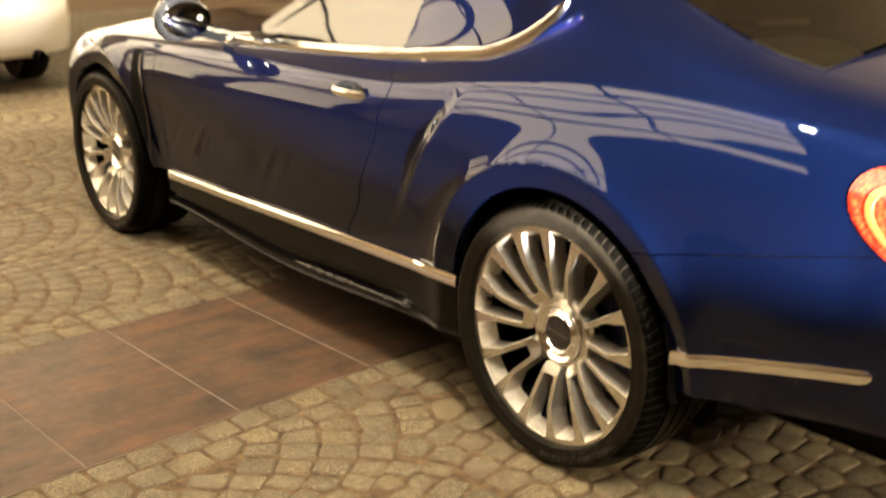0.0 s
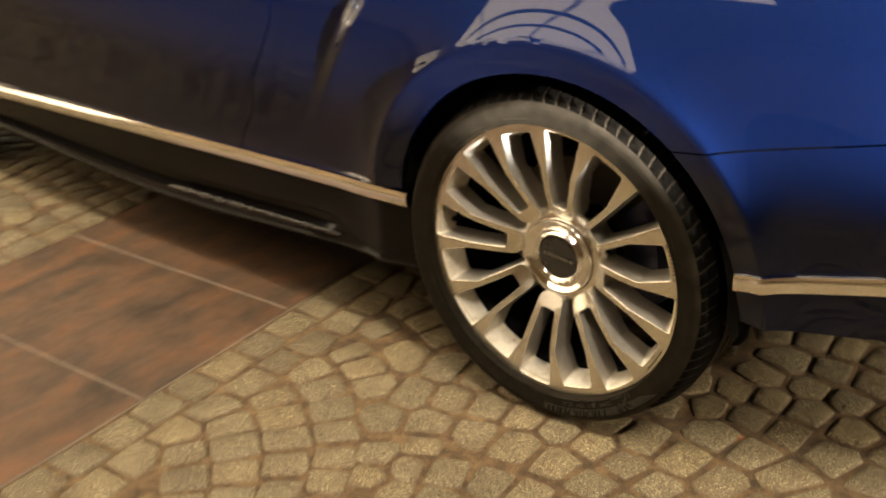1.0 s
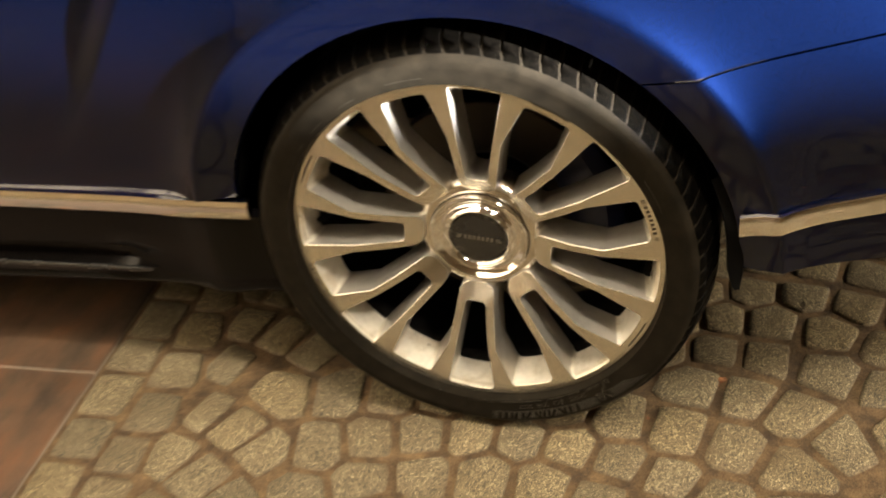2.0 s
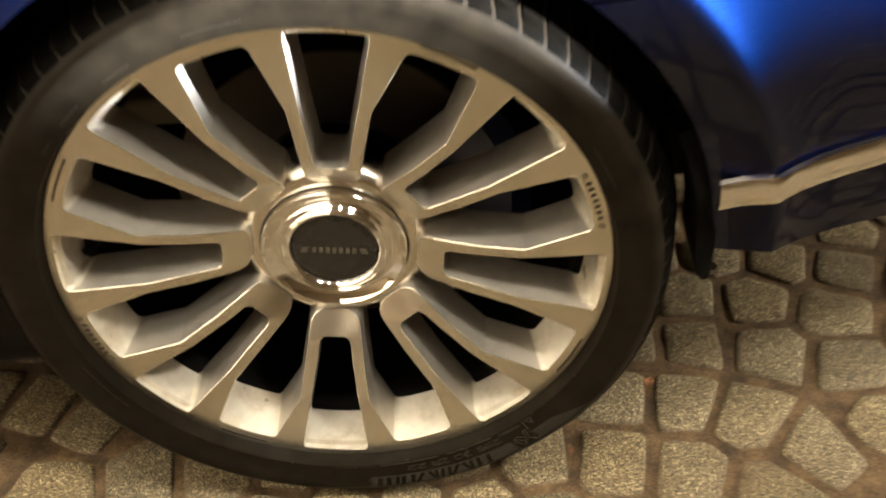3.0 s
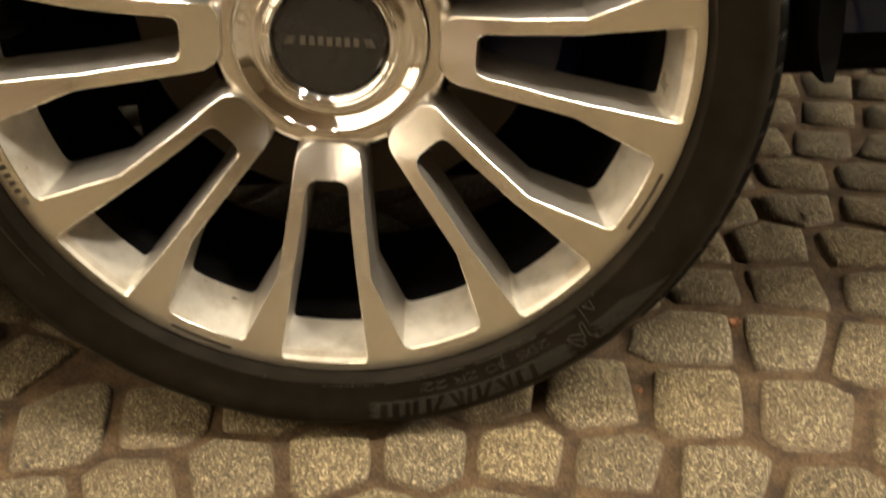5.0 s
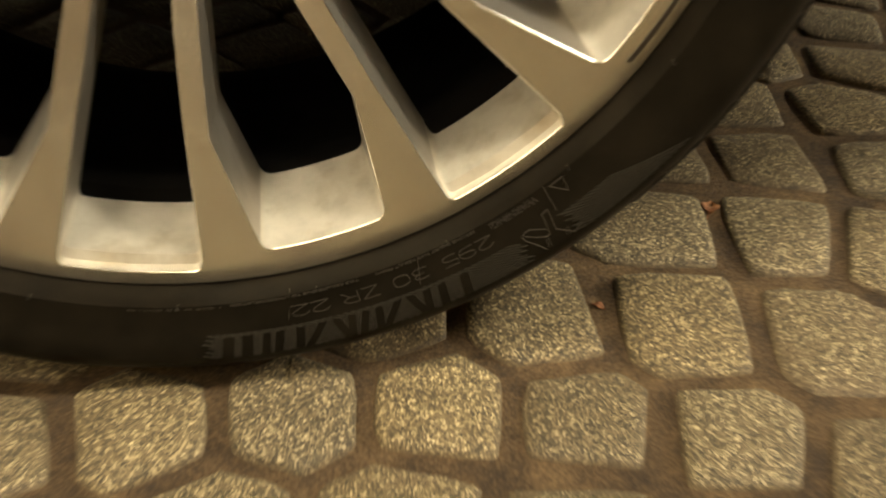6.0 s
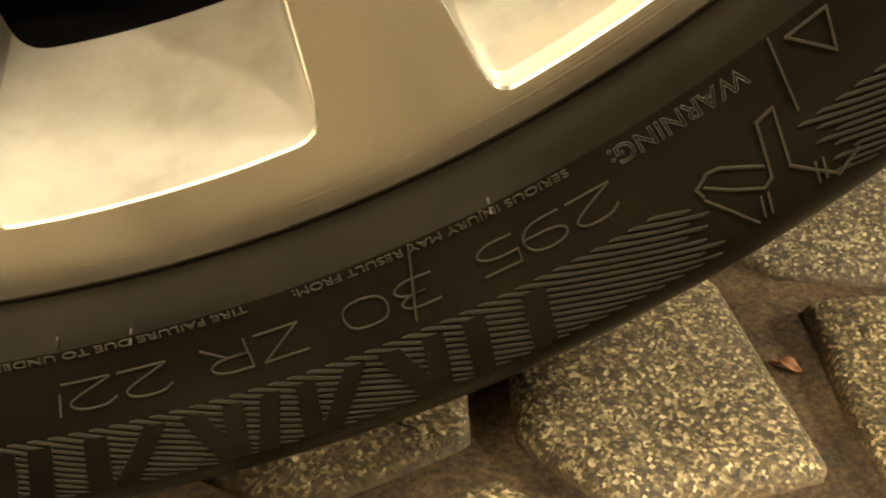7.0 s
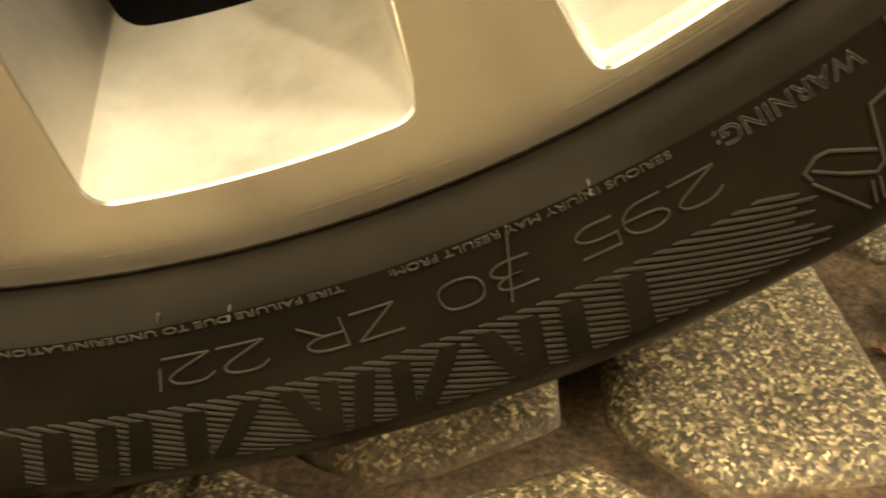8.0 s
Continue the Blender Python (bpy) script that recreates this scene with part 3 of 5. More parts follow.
        rows.append([(r * math.cos(a), y, r * math.sin(a)) for r, y in ((0.130, 0.180), (0.130, 0.125 - 0.012 * k), (0.150, 0.112 - 0.010 * k), (0.195, 0.110 - 0.008 * k), (0.212 + 0.006 * k, 0.122), (0.216 + 0.006 * k, 0.180))])
    bm = sheet(rows, closed_v=True)
    bmesh.ops.recalc_face_normals(bm, faces=bm.faces)
    part("caliper", bm, CALIPER, wheel, "dark blue brake caliper")
    bm = lathe([(0.0001, -0.006), (0.0045, -0.005), (0.0055, 0.0), (0.0055, 0.018)], 16)
    bmesh.ops.rotate(bm, verts=bm.verts, matrix=Matrix.Rotation(radians(-35), 3, "Z"))
    a = radians(174.8)
    bmesh.ops.translate(bm, verts=bm.verts, vec=(0.262 * math.cos(a), 0.030, 0.262 * math.sin(a)))
    part("valve", bm, LINER, wheel, "black tyre valve")
    if detailed:
        for text, size, th, deg, r0, line in (("WARNING:", 0.0062, -50.7, 5.8, 0.3014, 0.00013), ("SERIOUS INJURY MAY RESULT FROM:", 0.0024, -58.1, 11.6, 0.3001, 0),
                                              ("TIRE FAILURE DUE TO UNDERINFLATION", 0.0022, -71.6, 14.0, 0.2999, 0)):
            me = lettering(text, size, radians(deg) * r0, line)
            bend(me, r0, th, size)
            me.materials.append(RAISED)
            ob = new("raised_lettering", me)
            ob.parent = wheel
            tagged(ob, "raised rubber warning lettering on the tyre")
        for sign, a0, a1 in (("2", -57.0, -58.8), ("9", -59.0, -60.85), ("5", -61.05, -62.8), ("3", -64.5, -66.25), ("0", -66.5, -68.4), ("Z", -70.0, -71.85), ("R", -72.2, -74.0), ("2", -75.4, -77.3), ("2", -77.6, -79.5)):
            bm = bmesh.new()
            for line in STROKES[sign]:
                rib(bm, [(lerp(0.3074, 0.3144, y), lerp(a0, a1, x)) for x, y in smoothed(line)], 0.00017, 0.0001)
            part("raised_lettering", bm, RAISED, wheel, "raised rubber size lettering on the tyre", smooth=False)
        bm = bmesh.new()
        # mould seams and fine ribs across the tyre's side
        for r0, r1, a0, a1 in ((0.300, 0.3168, -64.8, -65.8), (0.298, 0.3148, -79.1, -79.9), (0.300, 0.3165, -49.45, -49.9)):
            rib(bm, [(r0, a0), (r1, a1)], 0.00022)
        for a in (-31, -46, -61.15, -76.1, -91, -106):
            rib(bm, [(0.2992, a - 0.12), (0.3008, a - 0.22)], 0.00025, -0.0004)
        for k in range(40):
            a = -86.5 - random.Random(k).uniform(0.0, 10.0)
            polar_box(bm, 0.3008, 0.3008 + random.Random(k + 50).uniform(0.0008, 0.0016), a - 0.12, a, -0.0170, -0.0160, 1)
        # warning triangle
        rib(bm, [(0.3020, -48.9), (0.3018, -47.2), (0.3108, -47.7), (0.3020, -48.9)], 0.00024)
        part("fine_ribs", bm, RAISED, wheel, "raised ribs and a warning triangle", smooth=False)["kind"] = "stuff"
        bm = bmesh.new()
        # worn print too small to read, further round the tyre
        for a0, a1, r0 in ((97, 107, 0.3105), (118, 124, 0.3075), (131, 136, 0.3075), (141, 144, 0.3075), (20, 30, 0.3105), (200, 214, 0.3085)):
            a = a0
            while a < a1:
                polar_box(bm, r0, r0 + 0.0028, a, a + 0.34, side_y(r0) - 0.0001, side_y(r0) + 0.0006, 1)
                a += 0.62
        part("worn_print", bm, HATCH, wheel, "worn raised print as plain bars", smooth=False)["kind"] = "stuff"
        # band of slanting ribs
        bm = bmesh.new()
        a = -44.0
        while a > -99.0:
            for i in range(6):
                r0, r1 = lerp(0.3197, 0.3362, i / 6), lerp(0.3197, 0.3362, (i + 1) / 6)
                b0, b1 = a + 7.7 * i / 6, a + 7.7 * (i + 1) / 6
                if -55.2 < (b0 + b1) / 2 < -49.6 or (b0 + b1) / 2 < -88.5:
                    continue
                q = [(r0, b0), (r1, b1), (r1, b1 + 0.30), (r0, b0 + 0.30)]
                lo = [bm.verts.new((r * math.cos(radians(b)), side_y(r) + 0.0005, r * math.sin(radians(b)))) for r, b in q]
                hi = [bm.verts.new((r * math.cos(radians(b)), side_y(r) - 0.0005, r * math.sin(radians(b)))) for r, b in q]
                bm.faces.new(hi)
                for j in range(4):
                    bm.faces.new((lo[j], lo[(j + 1) % 4], hi[(j + 1) % 4], hi[j]))
            a -= 0.78
        part("hatched_band", bm, HATCH, wheel, "finely ribbed band on the tyre's side", smooth=False)["kind"] = "stuff"
        # the name on the band: plain smooth bars of its width
        for a0, lean, wide in ((-60.9, -0.5, 0.95), (-63.4, -0.5, 0.9), (-65.1, -0.5, 0.85), (-66.9, 0.9, 0.9), (-68.2, -1.9, 0.9), (-70.3, -0.5, 0.8), (-71.7, -0.9, 0.8), (-73.2, -0.5, 0.8), (-74.8, 0.9, 0.9), (-76.2, -1.9, 0.9),
                               (-78.5, -0.5, 0.9), (-80.6, -0.6, 0.9), (-82.0, -0.5, 0.8), (-83.8, -0.4, 1.1), (-85.7, -0.4, 1.1)):
            bm = bmesh.new()
            rows = [[(r * math.cos(radians(b)), side_y(r) + y, r * math.sin(radians(b))) for b, y in ((a0 + lean * t, 0.001), (a0 + lean * t, -0.0008), (a0 + lean * t - wide, -0.0008), (a0 + lean * t - wide, 0.001))] for t, r in ((t, lerp(0.3214, 0.3356, t)) for t in (0, 0.25, 0.5, 0.75, 1.0))]
            bm.free()
            bm = sheet(rows)
            bmesh.ops.recalc_face_normals(bm, faces=bm.faces)
            part("name_bar", bm, RUBBER, wheel, "plain smooth bar in place of lettering", smooth=False)
        bm = bmesh.new()
        rib(bm, [(0.3262, -51.9), (0.3138, -51.35), (0.3130, -50.6), (0.3262, -51.15), (0.3345, -49.9), (0.3318, -48.9)], 0.00026)
        rib(bm, [(0.3228, -51.95), (0.3200, -52.7), (0.3178, -53.3), (0.3175, -53.8), (0.3195, -54.4), (0.3215, -54.3)], 0.00026)
        rib(bm, [(0.3200, -54.1), (0.3240, -53.2), (0.3274, -52.3), (0.3262, -51.9)], 0.00022)
        rib(bm, [(0.3225, -54.3), (0.3280, -53.7), (0.3340, -53.1)], 0.00022)
        for a in (-52.6, -52.3, -50.4, -50.1):
            rib(bm, [(0.3290, a), (0.3335, a - 0.2)], 0.00022)
        part("side_mark", bm, RAISED, wheel, "raised maker's emblem as plain outlines", smooth=False)["kind"] = "stuff"
    return wheel


RING = material("bright_chrome", (0.90, 0.89, 0.87), 0.05, 1.0)
wire(RING, value_range(RING, grain(RING, 60.0), "Fac", 0.02, 0.09), "Result", shader(RING), "Roughness")
POLISHED = material("polished_alloy", (0.74, 0.70, 0.63), 0.2, 1.0)
wire(POLISHED, value_range(POLISHED, grain(POLISHED, 40.0, 6.0), "Fac", 0.14, 0.30), "Result", shader(POLISHED), "Roughness")
RAISED = material("scuffed_rubber", (0.034, 0.029, 0.022), 0.5)
HATCH = material("ribbed_rubber", (0.022, 0.019, 0.014), 0.55, spec=0.3)

# ---- the blue car ----
WHEEL_F, WHEEL_R, CENTRE_Y = -2.77, 0.0, 0.93
# half sections from the sill up to the middle line: x, then (inset y, z) pairs
SECTIONS = [
    (-3.58, [(0.48, 0.22), (0.42, 0.36), (0.38, 0.54), (0.38, 0.66), (0.44, 0.74), (0.52, 0.78), (0.74, 0.80), (0.93, 0.81)]),
    (-3.34, [(0.18, 0.20), (0.12, 0.36), (0.09, 0.54), (0.09, 0.69), (0.16, 0.80), (0.26, 0.84), (0.60, 0.88), (0.93, 0.89)]),
    (-2.90, [(0.07, 0.22), (0.022, 0.38), (0.008, 0.55), (0.000, 0.73), (0.06, 0.85), (0.16, 0.89), (0.55, 0.94), (0.93, 0.95)]),
    (-2.30, [(0.07, 0.24), (0.020, 0.385), (0.008, 0.56), (-0.004, 0.76), (0.035, 0.875), (0.12, 0.915), (0.50, 0.98), (0.93, 0.99)]),
    (-1.70, [(0.07, 0.24), (0.020, 0.390), (0.008, 0.56), (-0.004, 0.77), (0.035, 0.89), (0.12, 0.945), (0.50, 1.06), (0.93, 1.08)]),
    (-0.80, [(0.07, 0.24), (0.020, 0.415), (0.008, 0.57), (-0.004, 0.79), (0.033, 0.915), (0.12, 0.995), (0.38, 1.33), (0.93, 1.40)]),
    (-0.35, [(0.07, 0.24), (0.018, 0.435), (0.004, 0.58), (0.000, 0.80), (0.034, 0.945), (0.122, 1.045), (0.40, 1.31), (0.93, 1.38)]),
    (0.00, [(0.07, 0.26), (0.015, 0.44), (0.004, 0.60), (0.012, 0.81), (0.042, 0.955), (0.132, 1.065), (0.37, 1.235), (0.93, 1.34)]),
    (0.40, [(0.032, 0.335), (0.022, 0.44), (0.014, 0.60), (0.034, 0.80), (0.070, 0.945), (0.140, 1.040), (0.31, 1.115), (0.93, 1.19)]),
    (0.75, [(0.078, 0.385), (0.060, 0.44), (0.054, 0.60), (0.078, 0.78), (0.118, 0.915), (0.185, 1.000), (0.37, 1.055), (0.93, 1.10)]),
    (0.98, [(0.205, 0.375), (0.180, 0.44), (0.165, 0.62), (0.155, 0.78), (0.185, 0.90), (0.26, 0.965), (0.48, 1.01), (0.93, 1.04)]),
    (1.12, [(0.50, 0.375), (0.480, 0.44), (0.460, 0.62), (0.450, 0.76), (0.480, 0.87), (0.53, 0.93), (0.66, 0.96), (0.93, 0.98)]),
]


def spline(p0, p1, p2, p3, t):
    return 0.5 * (2 * p1 + (p2 - p0) * t + (2 * p0 - 5 * p1 + 4 * p2 - p3) * t * t + (3 * p1 - p0 - 3 * p2 + p3) * t ** 3)


def section(x):
    xs = [s[0] for s in SECTIONS]
    x = min(max(x, xs[0]), xs[-1] - 1e-6)
    i = max(k for k in range(len(xs) - 1) if xs[k] <= x)
    t = (x - xs[i]) / (xs[i + 1] - xs[i])
    a, b = SECTIONS[i][1], SECTIONS[i + 1][1]
    z, c = SECTIONS[max(0, i - 1)], SECTIONS[min(len(xs) - 1, i + 2)]
    h = xs[i + 1] - xs[i]
    out = []
    for k in range(8):
        p = []
        for n in (0, 1):
            ma = (b[k][n] - z[1][k][n]) / (xs[i + 1] - z[0]) * h if i > 0 else b[k][n] - a[k][n]
            mb = (c[1][k][n] - a[k][n]) / (c[0] - xs[i]) * h if i < len(xs) - 2 else b[k][n] - a[k][n]
            p.append((2 * t ** 3 - 3 * t * t + 1) * a[k][n] + (t ** 3 - 2 * t * t + t) * ma + (-2 * t ** 3 + 3 * t * t) * b[k][n] + (t ** 3 - t * t) * mb)
        out.append(p)
    return out


def skin(x, v):
    """A point of the left flank; v runs 0 to 7 up the section."""
    s = section(x)
    i = min(int(v), 6)
    t = v - i
    q = [s[max(0, min(7, i + d))] for d in (-1, 0, 1, 2)]
    y, z = (spline(*[p[n] for p in q], t) for n in (0, 1))
    # pressed flare round each wheel opening, with a crease at its edge
    for wx in (WHEEL_F, WHEEL_R):
        d = math.hypot(x - wx, z - HUB_Z)
        if z < 1.0 and d < 0.70:
            lip = lerp(0.006, 0.026, max(0.0, (d - 0.40) / 0.062))
            fall = 0.026 * math.exp(-(d - 0.462) / 0.055) * (1 - (d - 0.462) / 0.238)
            y += 0.0009 * math.log(math.exp(-lip / 0.0009) + math.exp(-fall / 0.0009))
    # the haunch that rises from the back of the door
    k = max(0.0, min(1.0, (x + 0.475 + (0.883 - z) * 0.65) / 0.06))
    y -= 0.020 * k * k * (3 - 2 * k) * math.exp(-((z - 0.80) / (0.19 if z < 0.80 else 0.10)) ** 2) * (1 - max(0.0, min(1.0, (x - 0.2) / 0.6)))
    return Vector((x, y, z))


def v_at(x, z):
    """The v at which the flank reaches height z."""
    lo, hi = 0.0, 6.0
    for _ in range(24):
        mid = (lo + hi) / 2
        s = section(x)
        i = min(int(mid), 6)
        q = [s[max(0, min(7, i + d))] for d in (-1, 0, 1, 2)]
        if spline(*[p[1] for p in q], mid - i) < z:
            lo = mid
        else:
            hi = mid
    return (lo + hi) / 2


def panel(left, right, low, high, nu, nv, opening=None, fold=0.012):
    """A pressed panel of the flank. left/right: x as a function of the height share; low/high: v as a function of x. Its edges fold inwards."""
    bm = bmesh.new()
    grid, inside = [], {}
    for i in range(nu + 1):
        col = []
        for j in range(nv + 1):
            f = j / nv
            x = lerp(left(f), right(f), i / nu)
            p = skin(x, lerp(low(x), high(x), f))
            w = bm.verts.new(p)
            if opening is not None:
                d = Vector((p.x - opening, p.z - HUB_Z))
                if d.length < 0.40:
                    inside[w] = True
                    d = d.normalized() * 0.40
                    w.co.x, w.co.z = opening + d.x, HUB_Z + d.y
            col.append(w)
        grid.append(col)
    for i in range(nu):
        for j in range(nv):
            q = (grid[i][j], grid[i + 1][j], grid[i + 1][j + 1], grid[i][j + 1])
            if not all(w in inside for w in q):
                bm.faces.new(q)
    bmesh.ops.delete(bm, geom=[w for w in bm.verts if not w.link_faces], context="VERTS")
    rim = [e for e in bm.edges if e.is_boundary]
    made = bmesh.ops.extrude_edge_only(bm, edges=rim)["geom"]
    for w in made:
        if isinstance(w, bmesh.types.BMVert):
            w.co.y += fold
    return bm


def mirrored(bm):
    """The same panel on the other flank."""
    other = bm.copy()
    for w in other.verts:
        w.co.y = 2 * CENTRE_Y - w.co.y
    bmesh.ops.reverse_faces(other, faces=other.faces)
    return other


def joined(*parts_):
    bm = bmesh.new()
    for p in parts_:
        me = bpy.data.meshes.new("tmp")
        p.to_mesh(me)
        p.free()
        bm.from_mesh(me)
        bpy.data.meshes.remove(me)
    return bm


def tube(points, width, height, taper=True, tail=False):
    """A moulding along points: width across y, height in z, with a rounded outer side."""
    rows, n = [], len(points)
    prof = [(0.35, 1.0), (-0.55, 0.92), (-0.9, 0.5), (-1.0, 0.0), (-0.9, -0.5), (-0.55, -0.92), (0.35, -1.0)]
    for i, p in enumerate(points):
        p = Vector(p)
        k = 1.0
        if taper:
            e = (n - 1 - i if tail else min(i, n - 1 - i)) / max(1, n - 1)
            k = min(1.0, 0.35 + e * 22)
        rows.append([(p.x, p.y + a * width * 0.5 * k, p.z + b * height * 0.5 * k) for a, b in prof])
    bm = sheet(rows, closed_v=True)
    bm.verts.ensure_lookup_table()
    m = len(prof)
    bm.faces.new([bm.verts[j] for j in range(m)])
    bm.faces.new([bm.verts[(n - 1) * m + j] for j in reversed(range(m))])
    bmesh.ops.recalc_face_normals(bm, faces=bm.faces)
    return bm


def both(name, bm, mats, parent, label="", **look_):
    """A part of the left side and its twin on the right; returns the left one."""
    other = mirrored(bm)
    made = part(name, bm, mats, parent, label, **look_)
    part(name, other, mats, parent, label, **look_)
    return made


def front_shut(f):
    return lerp(-2.165, -2.30, f)


def rear_shut(f):
    return curve_at([(0, -0.925), (0.25, -0.85), (0.5, -0.745), (0.75, -0.715), (1.0, -0.79)], f)


def bumper_line(x):
    return v_at(x, 0.660 + 0.20 * (x - 0.25))


def build_car():
    car = tagged(new("car"), "dark blue metallic two-door car parked on granite setts", "car")
    # flanks: front wing, door, rear quarter
    wing = panel(lambda f: -3.57, lambda f: front_shut(f) - 0.003, lambda x: 1.0, lambda x: 5.0, 150, 60, WHEEL_F)
    split = 0.25

    def quarter_low(x):
        if x <= 0.0:
            return 1.0
        return lerp(1.0, bumper_line(split), x / split) if x < split else bumper_line(x) + 0.008

    quarter = panel(lambda f: rear_shut(min(1, f * 5 / 4)) + 0.003, lambda f: 1.115, quarter_low, lambda x: 6.0, 330, 120, WHEEL_R)
    hood = sheet([[skin(lerp(-3.57, -1.62, i / 40), lerp(5.0, 7.0, j / 12)) for j in range(13)] for i in range(41)])
    roof = sheet([[skin(lerp(-1.05, -0.10, i / 20), lerp(6.0, 7.0, j / 8)) for j in range(9)] for i in range(21)])
    deck = sheet([[skin(lerp(0.52, 1.115, i / 20), lerp(6.0, 7.0, j / 10)) for j in range(11)] for i in range(21)])
    tail = sheet([[Vector((1.115 + 0.02 * math.sin(j / 8 * math.pi), lerp(0.48, CENTRE_Y, i / 8), lerp(0.40, 0.955, j / 8))) for j in range(9)] for i in range(9)])
    nose = sheet([[Vector((-3.57 - 0.05 * math.sin(j / 8 * math.pi), lerp(0.42, CENTRE_Y, i / 8), lerp(0.36, 0.80, j / 8))) for j in range(9)] for i in range(9)])
    flanks = [wing, quarter, hood, roof, deck, tail, nose]
    right_door = mirrored(panel(front_shut, rear_shut, lambda x: 1.0, lambda x: 5.0, 40, 20))
    bm = joined(*[mirrored(p) for p in flanks], *flanks, right_door)
    bmesh.ops.remove_doubles(bm, verts=bm.verts, dist=0.0004)
    bmesh.ops.recalc_face_normals(bm, faces=bm.faces)
    body = part("body", bm, PAINT, car, "glossy dark blue bodywork", angle=32)

    bm = panel(lambda f: front_shut(f) + 0.002, lambda f: rear_shut(f) - 0.002, lambda x: 1.0, lambda x: 5.0, 60, 40)
    bmesh.ops.recalc_face_normals(bm, faces=bm.faces)
    door = part("door", bm, PAINT, car, "glossy dark blue door", angle=32)
    hx = [lerp(-0.985, -0.805, i / 14) for i in range(15)]
    bm = tube([(x, skin(x, v_at(x, 0.885)).y - 0.012 - 0.014 * math.sin(i / 14 * math.pi) ** 0.5, 0.883) for i, x in enumerate(hx)], 0.016, 0.026)
    part("door_handle", bm, CHROME, door, "chrome pull handle")
    bm = lathe([(0.0005, 0.010), (0.055, 0.008), (0.062, 0.0)], 32)
    for w in bm.verts:
        w.co = (w.co.x * 1.3 - 0.895, skin(w.co.x * 1.3 - 0.895, v_at(-0.895, 0.88)).y - 0.003 + w.co.y * 0.5, w.co.z * 0.55 + 0.885)
    part("handle_recess", bm, BLACK, door, "dark recess behind the handle")

    # rear bumper, below its shut line
    bm = panel(lambda f: split, lambda f: 1.115, lambda x: lerp(0.35, 0.0, min(1, (x - split) / 0.5)), lambda x: bumper_line(x) - 0.008, 180, 70, WHEEL_R)
    back = sheet([[Vector((skin(1.115, lerp(0.0, bumper_line(1.115) - 0.008, j / 44)).x, lerp(skin(1.115, lerp(0.0, bumper_line(1.115) - 0.008, j / 44)).y, CENTRE_Y, i / 8), skin(1.115, lerp(0.0, bumper_line(1.115) - 0.008, j / 44)).z)) for j in range(45)] for i in range(9)])
    bm = joined(mirrored(bm), bm, mirrored(back), back)
    bmesh.ops.remove_doubles(bm, verts=bm.verts, dist=0.0004)
    bmesh.ops.recalc_face_normals(bm, faces=bm.faces)
    part("rear_bumper", bm, PAINT, car, "dark blue rear bumper", angle=32)

    # bright mouldings
    xs = [lerp(-2.185, -0.372, i / 60) for i in range(61)]
    bm = tube([(x, skin(min(x, -0.52), 1.0).y - 0.004, float(np.interp(x, (-2.2, -1.3, -0.37), (0.372, 0.392, 0.412)))) for x in xs], 0.022, 0.036, taper=False)
    both("sill_moulding", bm, CHROME, car, "chrome moulding along the sill")
    xs = [lerp(0.398, 0.85, i / 40) for i in range(41)]
    rise = [float(np.interp(x, (0.40, 0.55, 0.63, 0.73, 0.845), (0.439, 0.470, 0.488, 0.507, 0.522))) for x in xs]
    bm = tube([(x, min(skin(max(x, 0.47), v_at(max(x, 0.47), z)).y, skin(x, v_at(x, z)).y) - 0.004, z) for x, z in zip(xs, rise)], 0.013, 0.034, tail=True)
    both("bumper_moulding", bm, CHROME, car, "chrome moulding on the rear bumper")

    # black side skirt with a blade along its foot
    rows = []
    for i in range(61):
        x = lerp(-2.22, -0.345, i / 60)
        y = skin(x, 1.0).y
        zb = curve_at([(-2.2, 0.245), (-1.3, 0.200), (-0.34, 0.238)], x)
        zt = curve_at([(-2.2, 0.352), (-1.3, 0.372), (-0.37, 0.394)], x)
        k = max(0.0, min(1.0, (-0.56 - x) / 0.22))
        rows.append([(x, y + 0.02, zt + 0.004), (x, y + 0.006, zt - 0.004), (x, y + 0.008, lerp(zt, zb, 0.30)), (x, y + 0.010, lerp(zt, zb, 0.52)), (x, lerp(y + 0.011, y + 0.034, k), lerp(zt, zb, 0.60)),
                     (x, lerp(y + 0.011, y + 0.030, k), lerp(zt, zb, 0.74)), (x, lerp(y + 0.011, y - 0.002, k), lerp(zt, zb, 0.80)), (x, y + 0.006, zb + 0.012), (x, y + 0.002, zb + 0.006), (x, y + 0.004, zb), (x, y + 0.06, zb - 0.004), (x, y + 0.30, zb + 0.02)])
    bm = sheet(rows)
    bmesh.ops.recalc_face_normals(bm, faces=bm.faces)
    both("side_skirt", bm, SKIRT, car, "gloss black side skirt")
    xs = [lerp(-1.25, -0.60, i / 20) for i in range(21)]
    bm = tube([(x, skin(x, 1.0).y - 0.001, lerp(0.240, 0.262, i / 20)) for i, x in enumerate(xs)], 0.010, 0.010)
    part("skirt_blade", bm, BLACK, car, "gloss black slip of trim in the side skirt")

    # wing vent behind the front wheel
    rows = [[skin(lerp(-2.395, -2.315, i / 6) - 0.22 * (z - 0.60), v_at(-2.36, z)) + Vector((0, -0.003, 0)) for i in range(7)] for z in [lerp(0.50, 0.86, k / 12) for k in range(13)]]
    bm = sheet(rows)
    both("wing_vent", bm, LINER, car, "black vent behind the front wheel")
    bm = tube([(-2.315 - 0.22 * (z - 0.60), skin(-2.315, v_at(-2.32, z)).y - 0.005, z) for z in [lerp(0.44, 0.84, k / 14) for k in range(15)]], 0.010, 0.03)
